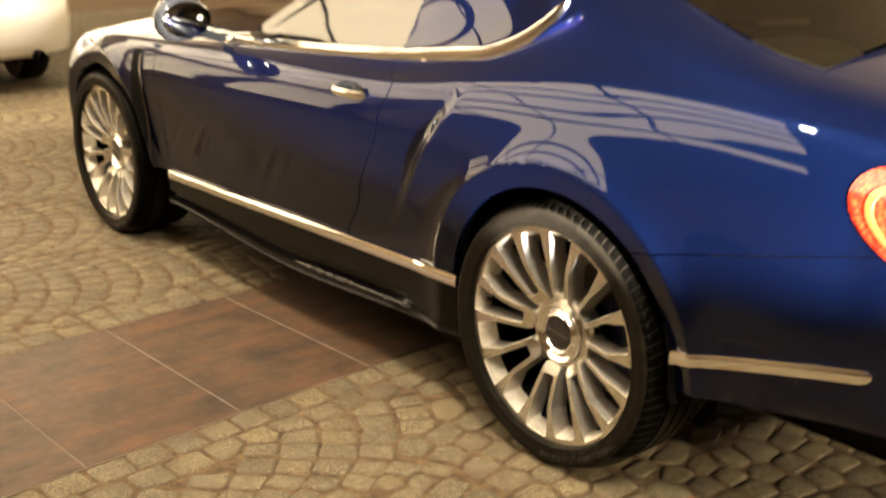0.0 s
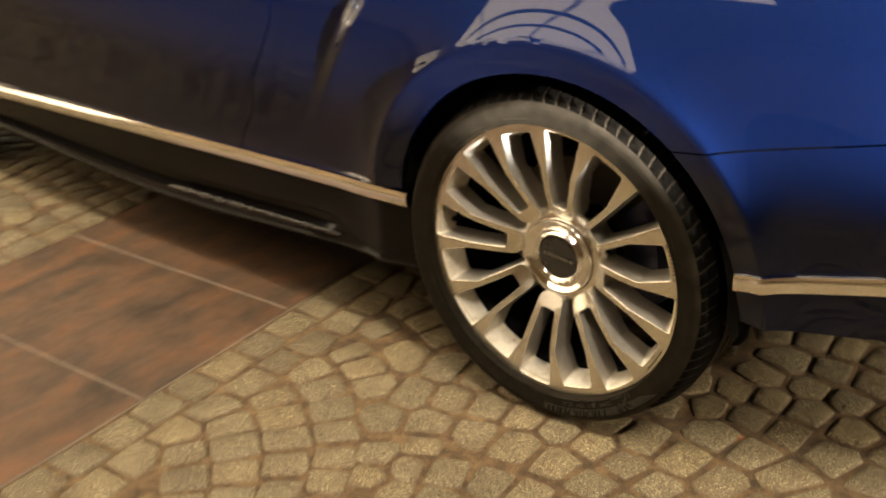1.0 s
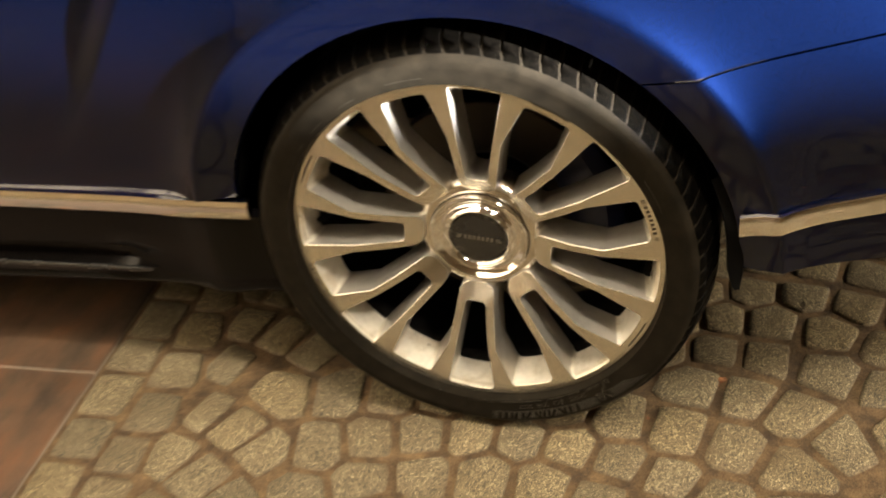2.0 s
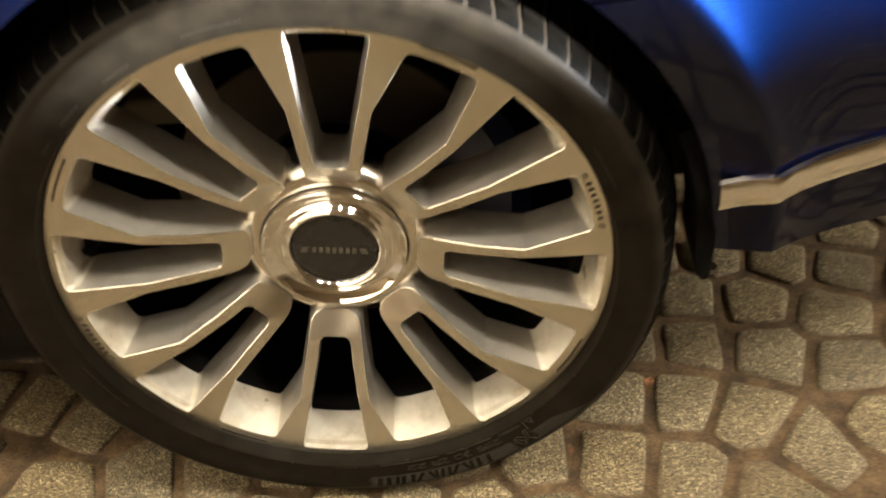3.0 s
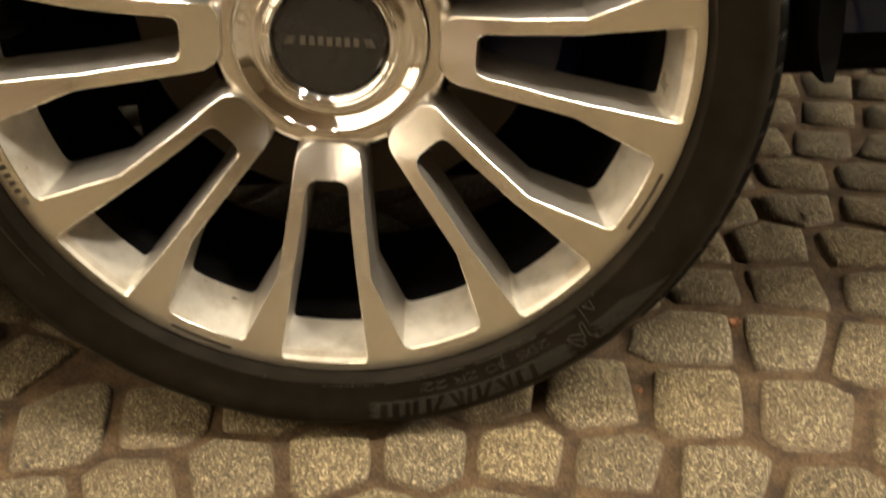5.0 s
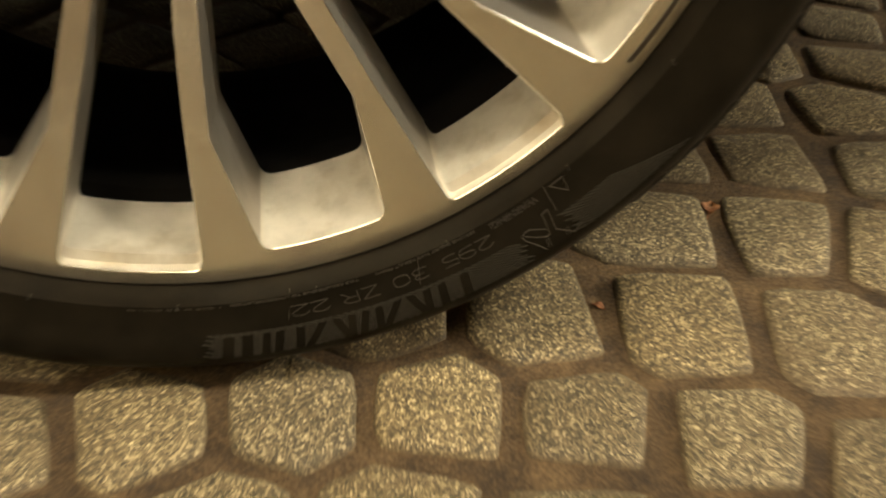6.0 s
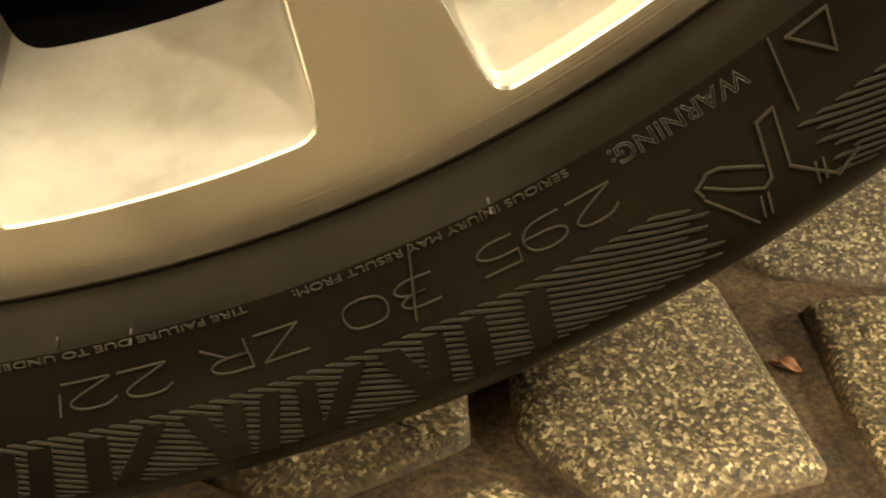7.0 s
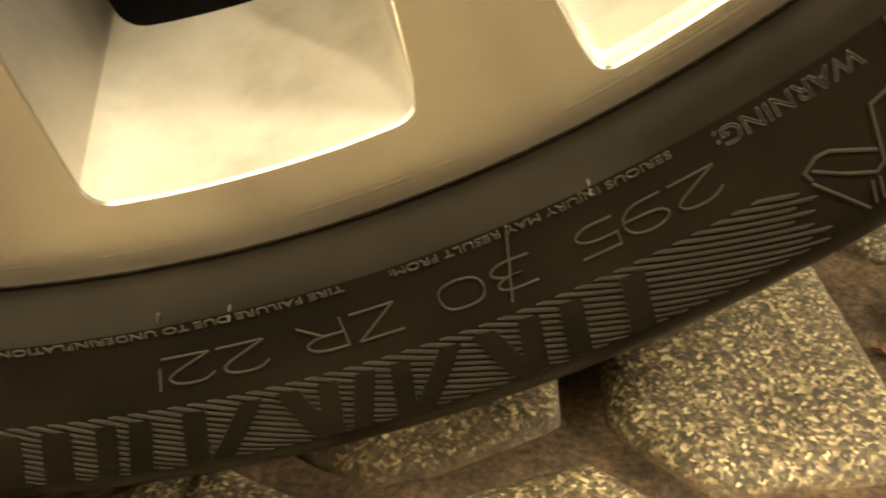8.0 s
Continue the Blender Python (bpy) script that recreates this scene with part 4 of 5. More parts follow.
    both("vent_trim", bm, BRONZE, car, "bronze-toned bar beside the vent")

    # glass and its bright surround
    def belt(x):
        return skin(x, 5.0)

    rows = []
    for i in range(41):
        x = lerp(-1.78, -0.17, i / 40)
        b = belt(x)
        top = Vector((max(x, -1.30) * 0.8 - 0.17, 0.37, 1.33))
        low = 0.10 if x < -0.36 else 0.10 + (x + 0.36) * 3.6
        rows.append([b.lerp(top, lerp(low * 0.1, 1.0, j / 8)) + Vector((0, 0.012, 0)) for j in range(9)])
    bm = sheet(rows)
    both("side_window", bm, GLASS, car, "clear side glass reflecting the forecourt")
    rows = []
    for j in range(9):
        b, top = belt(-0.80), Vector((-0.80 * 0.8 - 0.03, 0.37, 1.33))
        p = b.lerp(top, j / 8)
        rows.append([p + Vector((dx, dy, 0)) for dx, dy in ((-0.014, 0.010), (-0.012, 0.003), (0.012, 0.003), (0.014, 0.010))])
    both("window_pillar", sheet(rows), BLACK, car, "black upright between the side windows")
    pts = [belt(lerp(-1.85, -0.40, i / 40)) + Vector((0, -0.002, 0.004)) for i in range(41)]
    a, b, c = pts[-1], Vector((-0.24, 0.150, 1.085)), Vector((-0.17, 0.215, 1.20))
    for i in range(1, 13):
        t = i / 12
        pts.append(a * (1 - t) ** 2 + b * 2 * t * (1 - t) + c * t * t)
    bm = tube(pts, 0.022, 0.042)
    both("window_trim", bm, CHROME, car, "bright chrome strip under the side window")
    rows = []
    for i in range(21):
        x = lerp(-0.02, 0.52, i / 20)
        e = skin(x, 6.0)
        rows.append([Vector((x + 0.02 * j / 10, lerp(e.y + 0.006, CENTRE_Y, j / 10), e.z + 0.006 + (skin(x, 7.0).z - e.z) * math.sin(j / 10 * math.pi / 2))) for j in range(11)])
    left = sheet(rows)
    bm = joined(mirrored(left), left)
    part("rear_window", bm, GLASS, car, "dark sloping rear glass")
    rows = [[Vector((lerp(-1.62, -1.05, i / 12), lerp(0.16 + 0.2 * i / 12, 2 * CENTRE_Y - 0.16 - 0.2 * i / 12, j / 12), lerp(0.99, 1.36, i / 12) + 0.06 * math.sin(j / 12 * math.pi))) for j in range(13)] for i in range(13)]
    part("windscreen", sheet(rows), GLASS, car, "raked windscreen")
    bm = joined(box(-1.6, -0.5, 0.22, 0.34, 0.55, 0.93, 0.03), box(-1.05, -0.55, 0.42, 0.86, 0.50, 1.12, 0.09), box(-0.35, 0.0, 0.35, 1.5, 0.55, 1.02, 0.09), box(-1.7, 0.1, 0.3, 1.55, 0.36, 0.40, 0.01))
    part("cabin", bm, CABIN, car, "pale leather seats and door trim")

    # mirror
    bm = bmesh.new()
    bmesh.ops.create_uvsphere(bm, u_segments=24, v_segments=14, radius=1.0)
    for w in bm.verts:
        x, y, z = w.co
        w.co = (-1.80 + 0.075 * x * (1.0 if x < 0 else 0.55), -0.080 + 0.108 * y, 1.035 + 0.078 * z * (1 - 0.25 * y * (y < 0)))
    mirror = both("door_mirror", bm, BLACK, car, "gloss black door mirror", angle=60)
    bm = lathe([(0.0005, 0.0), (0.9, 0.0), (1.0, 0.06)], 32)
    for w in bm.verts:
        x, y, z = w.co
        w.co = (-1.756 - y * 0.05, -0.080 + 0.092 * x, 1.035 + 0.064 * z)
    part("mirror_glass", bm, TINTED, mirror, "tinted mirror glass")
    bm = tube([(-1.80, lerp(-0.03, 0.10, i / 6), lerp(0.985, 0.950, i / 6)) for i in range(7)], 0.02, 0.03, taper=False)
    for w in bm.verts:
        w.co.x += (w.co.z - 0.965) * 1.2
    part("mirror_foot", bm, BLACK, mirror, "black mirror foot")

    # tail lamp: red glass wrapped round the corner
    rows = []
    for i in range(17):
        a = i / 16
        row = []
        for j in range(41):
            b = j / 40 * 2 * math.pi
            x = 0.888 + 0.150 * math.cos(b) - 0.028 * math.sin(b)
            z = 0.848 + 0.100 * math.sin(b) - 0.026 * math.cos(b)
            px, pz = lerp(0.888, x, a), lerp(0.848, z, a)
            q = skin(px, v_at(px, pz))
            row.append(Vector((px, q.y - 0.012 * math.sqrt(max(0.0, 1 - a * a)) - 0.003, pz)))
        rows.append(row)
    bm = sheet(rows)
    bmesh.ops.remove_doubles(bm, verts=bm.verts, dist=0.0005)
    bmesh.ops.recalc_face_normals(bm, faces=bm.faces)
    tail_lamp = both("tail_lamp", bm, RED, car, "red oval tail lamp with a faceted lens")
    rows = []
    for j in range(49):
        b = j / 48 * 2 * math.pi
        row = []
        for s, out in ((0.60, 0.010), (0.62, 0.0155), (0.72, 0.0145), (0.74, 0.008)):
            px = 0.888 + s * (0.150 * math.cos(b) - 0.028 * math.sin(b))
            pz = 0.848 + s * (0.100 * math.sin(b) - 0.026 * math.cos(b))
            row.append(Vector((px, skin(px, v_at(px, pz)).y - out, pz)))
        rows.append(row)
    part("lamp_ring", sheet(rows), AMBER, tail_lamp, "amber ring inside the tail lamp")

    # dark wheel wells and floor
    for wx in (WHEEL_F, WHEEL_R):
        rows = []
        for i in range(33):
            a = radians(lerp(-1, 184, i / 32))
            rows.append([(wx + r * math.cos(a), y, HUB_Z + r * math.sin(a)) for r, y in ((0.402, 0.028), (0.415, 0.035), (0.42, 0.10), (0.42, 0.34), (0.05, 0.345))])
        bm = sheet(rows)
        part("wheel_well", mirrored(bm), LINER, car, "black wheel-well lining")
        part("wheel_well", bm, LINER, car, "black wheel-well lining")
    rows = []
    for i in range(13):
        a = radians(lerp(-7, 22, i / 12))
        k = 0.019 * math.sqrt(min(1.0, (i + 0.25) / 2.5))
        rows.append([(r * math.cos(a), y, HUB_Z + r * math.sin(a)) for r, y in ((0.405, 0.020), (0.403 - k, 0.016), (0.400 - k, 0.024), (0.400 - k, 0.080), (0.410, 0.090))])
    part("liner_end", sheet(rows, closed_v=True), LINER, car, "black end of the wheel-well lining")
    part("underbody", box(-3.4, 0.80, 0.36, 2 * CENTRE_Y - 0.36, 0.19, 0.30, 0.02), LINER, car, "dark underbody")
    # Unseen dark block, added so the openings between the spokes stay black.
    part("suspension_arm", joined(box(-0.26, 0.30, 0.30, 0.36, 0.11, 0.36, 0.02), box(-0.08, 0.08, 0.22, 0.32, 0.16, 0.30, 0.02)), LINER, car, "dark block added behind the rear wheel to hide the lit ground")
    part("rear_shaft", lathe([(0.05, 0.10), (0.05, 0.80)], 24, 0.0, HUB_Z), LINER, car, "axle")

    # wheels
    rear = build_wheel(car, True)
    rear.location = (WHEEL_R, 0, HUB_Z)
    for wx, flip, spin in ((WHEEL_F, 0, 17), (WHEEL_F, 180, 0), (WHEEL_R, 180, 0)):
        for o in (rear, *rear.children):
            c = o.copy()
            scene.collection.objects.link(c)
            if o is rear:
                top = c
                c.matrix_basis = pose(wx, 2 * CENTRE_Y if flip else 0, HUB_Z, 0, 0, flip) @ pose(0, 0, 0, 0, spin if o.name != "tyre" else 0, 0)
            else:
                c.parent = top
    return car


build_car()

# ---- paving ----
AXIS = Vector((-0.055, 0.9985))
SIDE = Vector((0.9985, 0.055))
STRIP0 = Vector((-1.245, 0.0))
HALF = 0.4425


def strip_place(s, w):
    """A place s along the slab band and w across it."""
    p = STRIP0 + AXIS * s + SIDE * w
    return p


def lattice(xmin, xmax, ymin, ymax, v0, u0, keep):
    """Setts laid in stacked arcs: middle, turn, length, width and the number of their stack."""
    u, v = Vector((0.31, 0.9507)), Vector((0.9507, -0.31))
    R, half, pitch = 0.62, 0.46, 0.1165
    top = math.asin(half / R)
    out = []
    rnd = random.Random(9)
    corners = [Vector((x, y)) for x in (xmin, xmax) for y in (ymin, ymax)]
    vs, us = [c.dot(v) for c in corners], [c.dot(u) for c in corners]
    for c in range(math.floor((min(vs) - v0) / (2 * half)) - 1, math.ceil((max(vs) - v0) / (2 * half)) + 1):
        vc = v0 + c * 2 * half
        shift = (c % 2) * pitch * 0.5
        for k in range(math.floor((min(us) - u0) / pitch) - 4, math.ceil((max(us) - u0) / pitch) + 4):
            uc = u0 + k * pitch + shift - R
            a = -top + (k % 2) * 0.075 + rnd.uniform(-0.02, 0.02)
            while a < top:
                step = rnd.uniform(0.122, 0.150)
                m = a + step / 2
                if m > top + 0.03:
                    break
                p = u * (uc + R * math.cos(m)) + v * (vc + R * math.sin(m))
                if xmin < p.x < xmax and ymin < p.y < ymax and keep(p):
                    out.append((p, math.atan2(v.y, v.x) - m, step * R, pitch * math.cos(m * 0.7), (xmin, c)))
                a += step
    return out


# courses of setts round the rear wheel: first, middle and last stone, and how many
COURSES = [
    ((-0.290, -0.215), (0.060, -0.122), (0.400, -0.215), 8),
    ((-0.290, -0.115), (0.055, -0.034), (0.395, -0.120), 9),
    ((-0.400, 0.005), (-0.150, 0.052), (0.108, 0.050), 6),
    ((0.218, 0.036), (0.360, 0.012), (0.500, -0.032), 4),
    ((0.330, 0.146), (0.462, 0.118), (0.578, 0.042), 4),
    ((0.268, 0.235), (0.500, 0.224), (0.770, 0.130), 6),
    ((0.290, 0.320), (0.500, 0.325), (0.780, 0.235), 6),
    ((0.320, 0.415), (0.560, 0.418), (0.800, 0.330), 6),
    ((0.340, 0.500), (0.580, 0.506), (0.830, 0.420), 6),
]


def course_stones():
    out = []
    for k, (a, b, c, n) in enumerate(COURSES):
        a, b, c = Vector(a), Vector(b), Vector(c)
        at = [a * (1 - t) * (1 - 2 * t) + b * 4 * t * (1 - t) + c * t * (2 * t - 1) for t in (i / (n - 1) for i in range(n))]
        for i, p in enumerate(at):
            d = at[min(n - 1, i + 1)] - at[max(0, i - 1)]
            out.append((p, math.atan2(d.y, d.x), 0.16, 0.15, None))
    return out


def cell(stone, others, gap, rnd):
    """The ground that falls to one stone between its neighbours, less half a joint."""
    p, turn, long, wide, stack = stone
    c, s = math.cos(turn), math.sin(turn)
    poly = []
    for x, y in ((-1, -1), (1, -1), (1, 1), (-1, 1)):
        a, b = x * (long / 2 - gap) + rnd.uniform(-0.004, 0.004), y * (wide / 2 - gap) + rnd.uniform(-0.004, 0.004)
        poly.append(Vector((a * c - b * s, a * s + b * c)))
    for q, _, _, _, other in others:
        d = q - p
        far = d.length
        if far < 1e-5 or far > 0.26 or (stack is not None and other == stack):
            continue
        n, k = d / far, far / 2 - gap
        kept = []
        for a, b in zip(poly, poly[1:] + poly[:1]):
            ha, hb = a.dot(n) - k, b.dot(n) - k
            if ha <= 0:
                kept.append(a)
            if (ha < 0) != (hb < 0):
                kept.append(a.lerp(b, ha / (ha - hb)))
        poly = kept
        if len(poly) < 3:
            return None
    area = abs(sum(a.x * b.y - a.y * b.x for a, b in zip(poly, poly[1:] + poly[:1]))) / 2
    return poly if area > 0.0020 else None


def worn(poly, rounds, rnd):
    """Drops slivers of edges, rounds the corners and makes the outline uneven."""
    short = [a for a, b in zip(poly, poly[1:] + poly[:1]) if (a - b).length > 0.020]
    poly = short if len(short) > 3 else poly
    for i in range(rounds):
        f = 0.085 if i == 0 else 0.25
        poly = [q for a, b in zip(poly, poly[1:] + poly[:1]) for q in (a.lerp(b, f), a.lerp(b, 1 - f))]
    return [q * (1 + rnd.uniform(-0.022, 0.022)) for q in poly]


def sett(poly, rnd, fine):
    """One hewn stone over its outline: steep sides, a broken edge and an uneven top."""
    mid = sum(poly, Vector((0, 0))) / len(poly)
    n = len(poly)
    tilt = Vector((rnd.uniform(-0.03, 0.03), rnd.uniform(-0.03, 0.03)))
    rings_ = [(1.03, -0.034, 0.0), (1.0, -0.0105, 0.0012), (0.955, -0.0038, 0.0009), (0.87, -0.0006, 0.0010)]
    if fine:
        rings_ = rings_[:3] + [(0.915, -0.0017, 0.0008), (0.84, -0.0004, 0.0009), (0.50, 0.0008, 0.0013)]
    verts, faces = [], []
    for s, z, rough in rings_:
        for q in poly:
            w = mid + (q - mid) * s * (1 + rnd.uniform(-rough, rough) * 8)
            verts.append((w.x, w.y, z + rnd.uniform(-rough, rough) + (w - mid).dot(tilt)))
    for k in range(len(rings_) - 1):
        for i in range(n):
            faces.append((k * n + i, k * n + (i + 1) % n, (k + 1) * n + (i + 1) % n, (k + 1) * n + i))
    last = (len(rings_) - 1) * n
    verts.append((mid.x, mid.y, 0.0012))
    faces += [(last + i, last + (i + 1) % n, len(verts) - 1) for i in range(n)]
    return verts, faces


def clear_right(p):
    return (p - STRIP0).dot(SIDE) > HALF + 0.225


def clear_left(p):
    return (p - STRIP0).dot(SIDE) < -HALF - 0.225


MORTAR = material("pale_mortar", (0.15, 0.115, 0.08), 0.9)
bumped(MORTAR, grain(MORTAR, 200.0), "Fac", 0.5, 0.002)


def build_paving():
    bm = bmesh.new()
    n, size = 24, 400.0
    bmesh.ops.create_grid(bm, x_segments=n, y_segments=n, size=size)
    for w in bm.verts:
        w.co.z = -0.0068
    ground = new("ground", mesh_of("ground", bm, SAND, smooth=False))
    tagged(ground, "brown sandy bedding under the setts", "ground", kind="structure")
    pave = tagged(new("pavement"), "beige granite setts laid in fans, and brown slate slabs", "paving", kind="structure")
    courses = course_stones()
    field = lattice(-0.80, 5.2, -4.8, 4.4, 0.42, 0.074, clear_right) + lattice(-12.5, -1.65, -4.8, 5.0, -1.925, -0.89, clear_left)
    # two rows of squared setts along each side of the slab band
    border = []
    rnd = random.Random(3)
    for s in (-1, 1):
        for row in (0, 1):
            t = -4.8 + row * 0.05
            while t < 4.4:
                w = rnd.uniform(0.100, 0.128)
                border.append((strip_place(t + w / 2, s * (HALF + 0.056 + row * 0.106)), math.atan2(AXIS.y, AXIS.x), w, 0.106, "border"))
                t += w
    grid = collections.defaultdict(list)
    laid = []

    def around(p, reach):
        cx, cy = math.floor(p.x / 0.13), math.floor(p.y / 0.13)
        return [q for i in range(-reach, reach + 1) for j in range(-reach, reach + 1) for q in grid[cx + i, cy + j]]

    def put(stone, least, apart=0.0):
        p = stone[0]
        if all((p - q[0]).length > (apart if q[4] is None else 0.0 if q[4] == stone[4] else least) for q in around(p, 1)):
            grid[math.floor(p.x / 0.13), math.floor(p.y / 0.13)].append(stone)
            laid.append(stone)

    for q in border:
        put(q, 0.0)
    for q in courses:
        put(q, 0.05, 0.05)
    for q in field:
        put(q, 0.060, 0.080)
    # small stones in the wedges that are left
    rnd = random.Random(5)
    for _ in range(9000):
        p = Vector((rnd.uniform(-0.6, 1.6), rnd.uniform(-1.4, 1.2)))
        if clear_right(p):
            put((p, rnd.uniform(-0.6, 0.6), 0.13, 0.13, None), 0.088, 0.088)
    laid.sort(key=lambda q: (q[0] - Vector((0.15, -0.2))).length)
    verts, faces = [], []
    rnd = random.Random(11)
    count = 0
    for stone in laid:
        p = stone[0]
        fine = (p - Vector((0.15, -0.1))).length < 0.95
        poly = cell(stone, around(p, 2), 0.0035 if stone[4] == "border" else rnd.uniform(0.0036, 0.0060), rnd)
        if poly is None:
            continue
        poly = worn(poly, 2 if fine else 1, rnd)
        sv, sf = sett(poly, rnd, fine)
        z = rnd.uniform(-0.004, 0.0)
        if count < 300:
            me = bpy.data.meshes.new("sett")
            me.from_pydata(sv, [], sf)
            me.polygons.foreach_set("use_smooth", [True] * len(sf))
            me.materials.append(GRANITE)
            ob = new("sett", me)
            ob.parent = pave
            ob.location = (p.x, p.y, z)
            count += 1
            continue
        o = len(verts)
        verts += [(p.x + x, p.y + y, zz + z) for x, y, zz in sv]
        faces += [tuple(i + o for i in f) for f in sf]
    me = bpy.data.meshes.new("far_setts")
    me.from_pydata(verts, [], faces)
    me.polygons.foreach_set("use_smooth", [True] * len(faces))
    me.materials.append(GRANITE)
    ob = new("far_setts", me)
    ob.parent = pave
    tagged(ob, "granite setts in fans", kind="stuff")
    # slate slabs across the way
    bm = bmesh.new()
    add_box(bm, -4.93, 4.4, -HALF, HALF, -0.03, -0.0035)
    for w in bm.verts:
        p = strip_place(w.co.x, w.co.y)
        w.co.x, w.co.y = p.x, p.y
    bmesh.ops.recalc_face_normals(bm, faces=bm.faces)
    part("mortar", bm, MORTAR, pave, "pale mortar between the slabs", smooth=False)
    for i in range(-10, 9):
        s0, s1 = -0.02 + i * 0.49 + 0.002, -0.02 + (i + 1) * 0.49 - 0.002
        bm = bmesh.new()
        vs = add_box(bm, s0, s1, -HALF + 0.003, HALF - 0.003, -0.03, -0.001)
        for w in bm.verts:
            p = strip_place(w.co.x, w.co.y)
            w.co.x, w.co.y = p.x, p.y
        bmesh.ops.recalc_face_normals(bm, faces=bm.faces)
        bmesh.ops.bevel(bm, geom=[e for e in bm.edges if all(w.co.z > -0.01 for w in e.verts)], offset=0.002, segments=1, affect="EDGES")
        ob = new("slab", mesh_of("slab", bm, SLATE, smooth=False))
        ob.parent = pave


build_paving()


# ---- dry leaf scraps caught in the joints ----
def build_leaf(x, y, turn, size, label):
    bm = bmesh.new()
    rows = []
    for i in range(11):
        t = i / 10
        half = 0.34 * math.sin(math.pi * t ** 0.8) * (1 + 0.12 * (i % 2))
        rows.append([bm.verts.new(((t - 0.5) * size, half * s * size, size * (0.16 * abs(s) ** 1.5 + 0.10 * math.sin(t * 5)) + h)) for h in (0.0, 0.0006) for s in (-1, -0.5, 0, 0.5, 1)])
    for p, q in zip(rows, rows[1:]):
        for a in range(4):
            bm.faces.new((p[a + 1], p[a], q[a], q[a + 1]))
            bm.faces.new((p[a + 5], p[a + 6], q[a + 6], q[a + 5]))
        bm.faces.new((p[0], p[5], q[5], q[0]))
        bm.faces.new((p[9], p[4], q[4], q[9]))
    ob = new("leaf", mesh_of("leaf", bm, LEAF))
    ob.matrix_basis = pose(x, y, -0.0066, 0, 0, turn)
    tagged(ob, label, "leaf", "leaf scraps in the joints")
    part("stalk", box(-size * 0.75, -size * 0.45, -0.0005, 0.0005, 0.0, 0.0012), LEAF, ob)


build_leaf(0.378, 0.163, 65, 0.020, "curled brown dry leaf caught between the setts")
build_leaf(0.297, 0.045, 20, 0.010, "tiny orange-brown leaf scrap on the joint sand")
build_leaf(0.262, 0.050, -40, 0.008, "tiny orange-brown leaf scrap on the joint sand")


# ---- the white car further along ----
def build_white_car():
    car = tagged(new("parked_car"), "white car parked ahead, seen from behind", "car")
    rows = []
    for i in range(33):
        t = i / 32
        y = lerp(-0.40, 1.46, t)
        e = abs(2 * t - 1)
        back = 0.34 * e ** 5
        row = []
        for z, x in ((0.26, -0.16), (0.30, -0.05), (0.38, 0.0), (0.55, 0.02), (0.66, 0.0), (0.72, -0.05), (0.90, -0.10), (1.05, -0.20), (1.12, -0.55), (1.42, -1.15), (1.46, -2.2)):
            row.append((-6.5 + x - back * (1.0 if z < 1.1 else 0.3), y, z))
        rows.append(row)
    left = [(p[0] - 3.6, p[1], p[2]) for p in rows[0]]
    right = [(p[0] - 3.6, p[1], p[2]) for p in rows[-1]]
    bm = sheet([left] + rows + [right])
    bmesh.ops.recalc_face_normals(bm, faces=bm.faces)
    part("body", bm, WHITE, car, "white bodywork", angle=35)
    for y in (-0.32, 1.16):
        bm = lathe([(0.20, 0.02), (0.30, 0.0), (0.325, 0.03), (0.325, 0.19), (0.30, 0.22)], 48)
        w = part("tyre", bm, RUBBER, car, "black tyre")
        w.location = (-7.4, y, 0.322)
    bm = lathe([(0.025, 0.0), (0.034, 0.0), (0.034, 0.12), (0.026, 0.12)], 24)
    bmesh.ops.rotate(bm, verts=bm.verts, matrix=Matrix.Rotation(radians(90), 3, "Z"))
    e = part("exhaust", bm, LINER, car, "dark exhaust tip")
    e.location = (-6.48, 1.08, 0.30)
    part("underbody", box(-10.2, -6.95, -0.25, 1.3, 0.2, 0.35, 0.02), LINER, car, "dark underbody")


build_white_car()


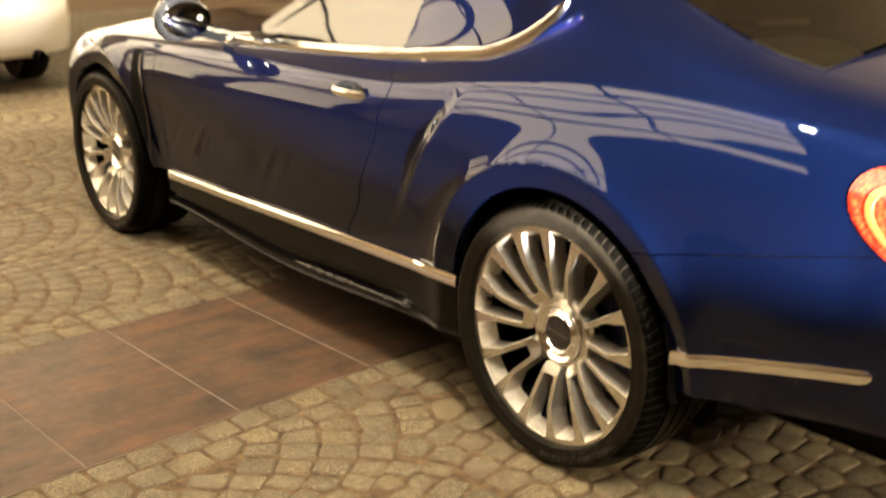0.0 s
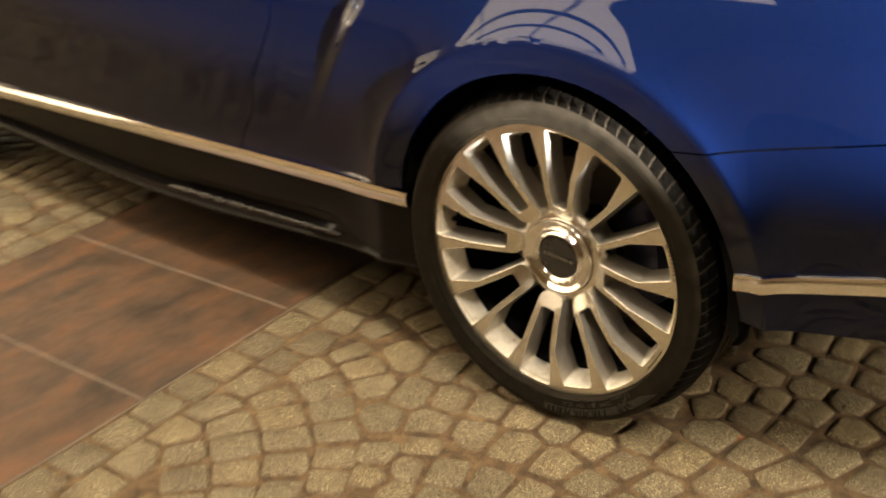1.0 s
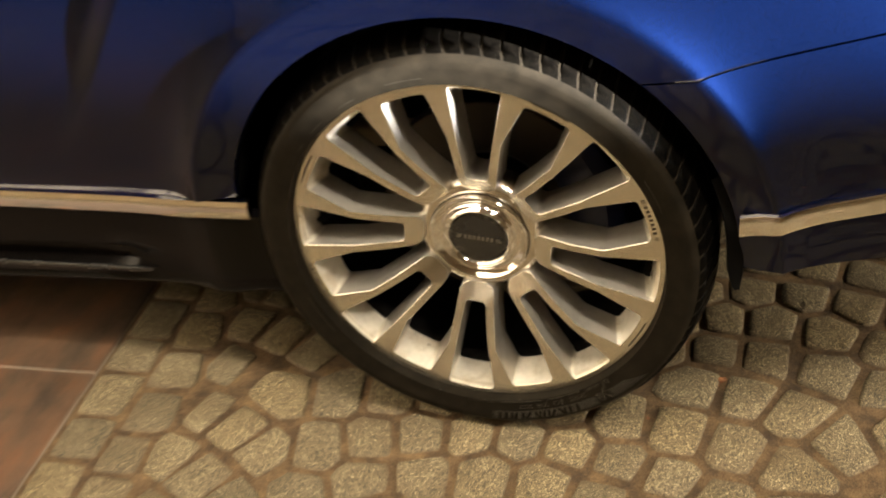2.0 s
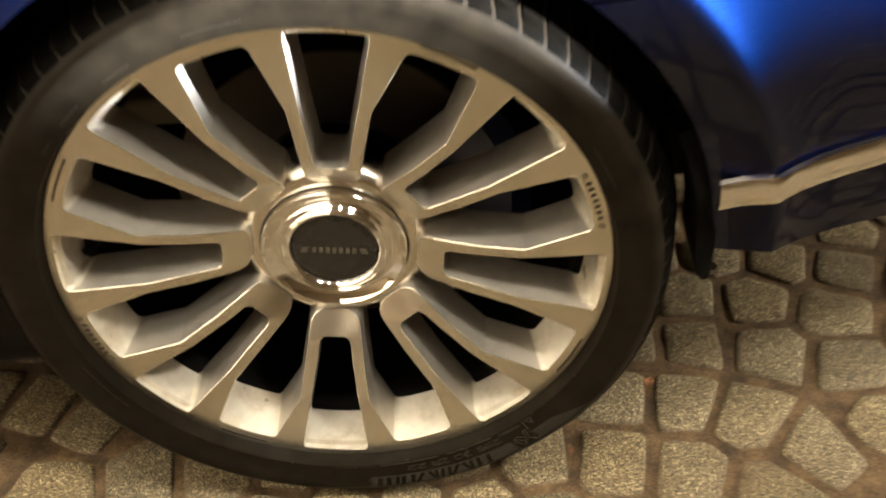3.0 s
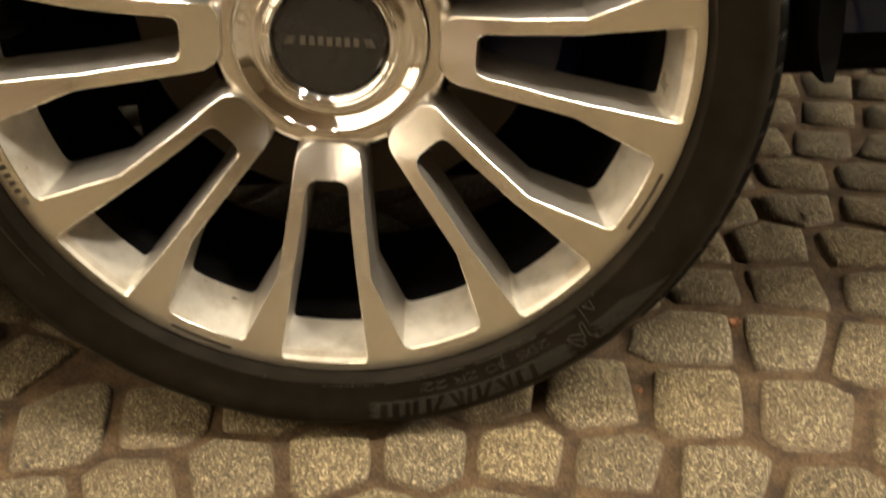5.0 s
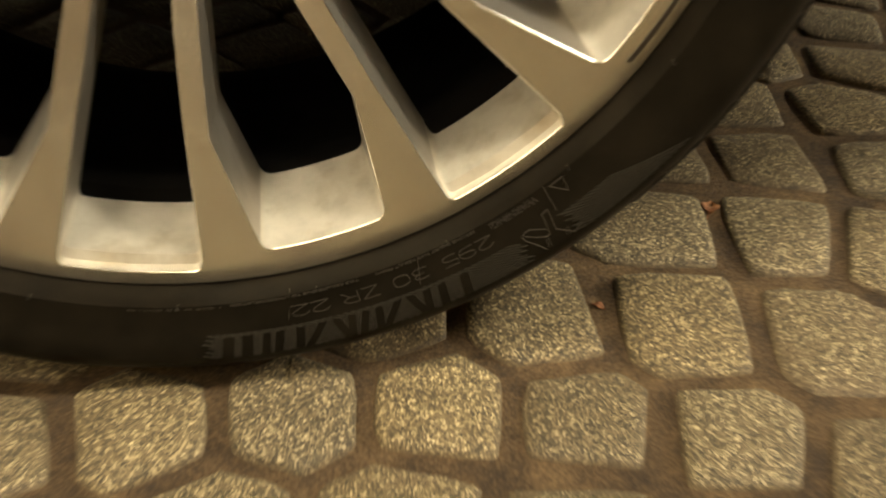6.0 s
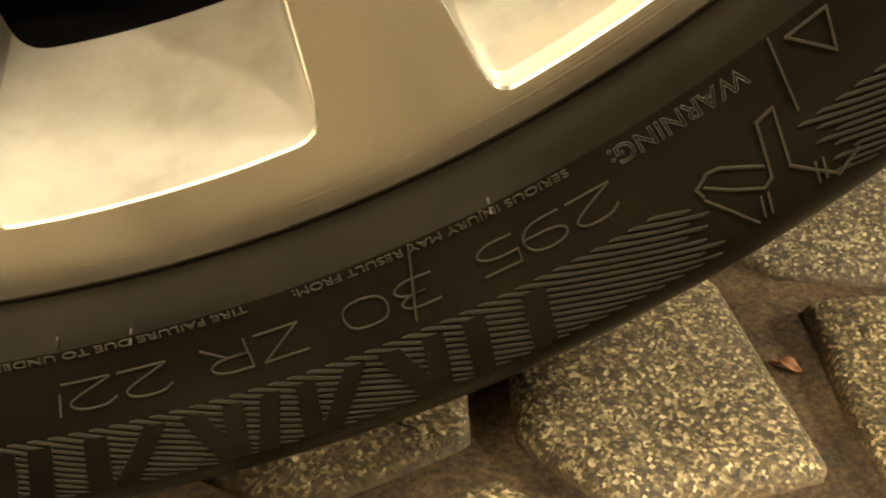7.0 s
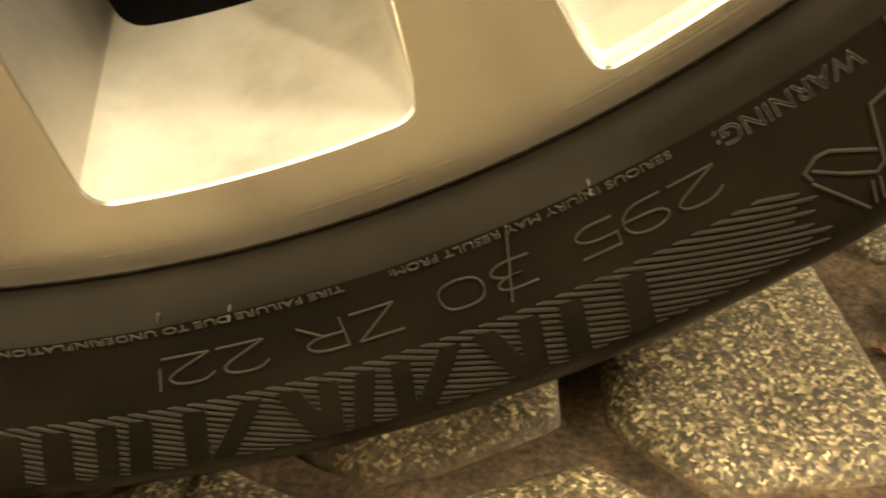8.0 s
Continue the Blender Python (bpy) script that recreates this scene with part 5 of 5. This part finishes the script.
# ---- the forecourt's unseen far side: walls and canopy that close the place ----
def build_walls():
    for name, label, x0, x1, y0, y1 in (("wall_south", "warm stone wall across the forecourt", -16, 12, -11.4, -11.0), ("wall_west", "lobby front at the end of the forecourt", -16.4, -16.0, -11.4, 8.4),
                                        ("wall_north", "warm stone wall behind the car", -16, 12, 8.0, 8.4), ("wall_east", "warm stone wall at the drive's end", 12, 12.4, -11.4, 8.4)):
        w = new(name, mesh_of(name, box(x0, x1, y0, y1, -0.02, 5.2), WALL, smooth=False))
        tagged(w, label, "wall", kind="structure")
    # west windows feed the flank's reflections; north ones are added fill; all unseen
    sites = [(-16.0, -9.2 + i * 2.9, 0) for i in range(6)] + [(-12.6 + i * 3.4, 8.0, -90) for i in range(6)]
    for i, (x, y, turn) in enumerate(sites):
        win = tagged(new("window_%d" % (i + 1)), "tall glowing window, unseen, standing in for lit surroundings", "window", kind="structure")
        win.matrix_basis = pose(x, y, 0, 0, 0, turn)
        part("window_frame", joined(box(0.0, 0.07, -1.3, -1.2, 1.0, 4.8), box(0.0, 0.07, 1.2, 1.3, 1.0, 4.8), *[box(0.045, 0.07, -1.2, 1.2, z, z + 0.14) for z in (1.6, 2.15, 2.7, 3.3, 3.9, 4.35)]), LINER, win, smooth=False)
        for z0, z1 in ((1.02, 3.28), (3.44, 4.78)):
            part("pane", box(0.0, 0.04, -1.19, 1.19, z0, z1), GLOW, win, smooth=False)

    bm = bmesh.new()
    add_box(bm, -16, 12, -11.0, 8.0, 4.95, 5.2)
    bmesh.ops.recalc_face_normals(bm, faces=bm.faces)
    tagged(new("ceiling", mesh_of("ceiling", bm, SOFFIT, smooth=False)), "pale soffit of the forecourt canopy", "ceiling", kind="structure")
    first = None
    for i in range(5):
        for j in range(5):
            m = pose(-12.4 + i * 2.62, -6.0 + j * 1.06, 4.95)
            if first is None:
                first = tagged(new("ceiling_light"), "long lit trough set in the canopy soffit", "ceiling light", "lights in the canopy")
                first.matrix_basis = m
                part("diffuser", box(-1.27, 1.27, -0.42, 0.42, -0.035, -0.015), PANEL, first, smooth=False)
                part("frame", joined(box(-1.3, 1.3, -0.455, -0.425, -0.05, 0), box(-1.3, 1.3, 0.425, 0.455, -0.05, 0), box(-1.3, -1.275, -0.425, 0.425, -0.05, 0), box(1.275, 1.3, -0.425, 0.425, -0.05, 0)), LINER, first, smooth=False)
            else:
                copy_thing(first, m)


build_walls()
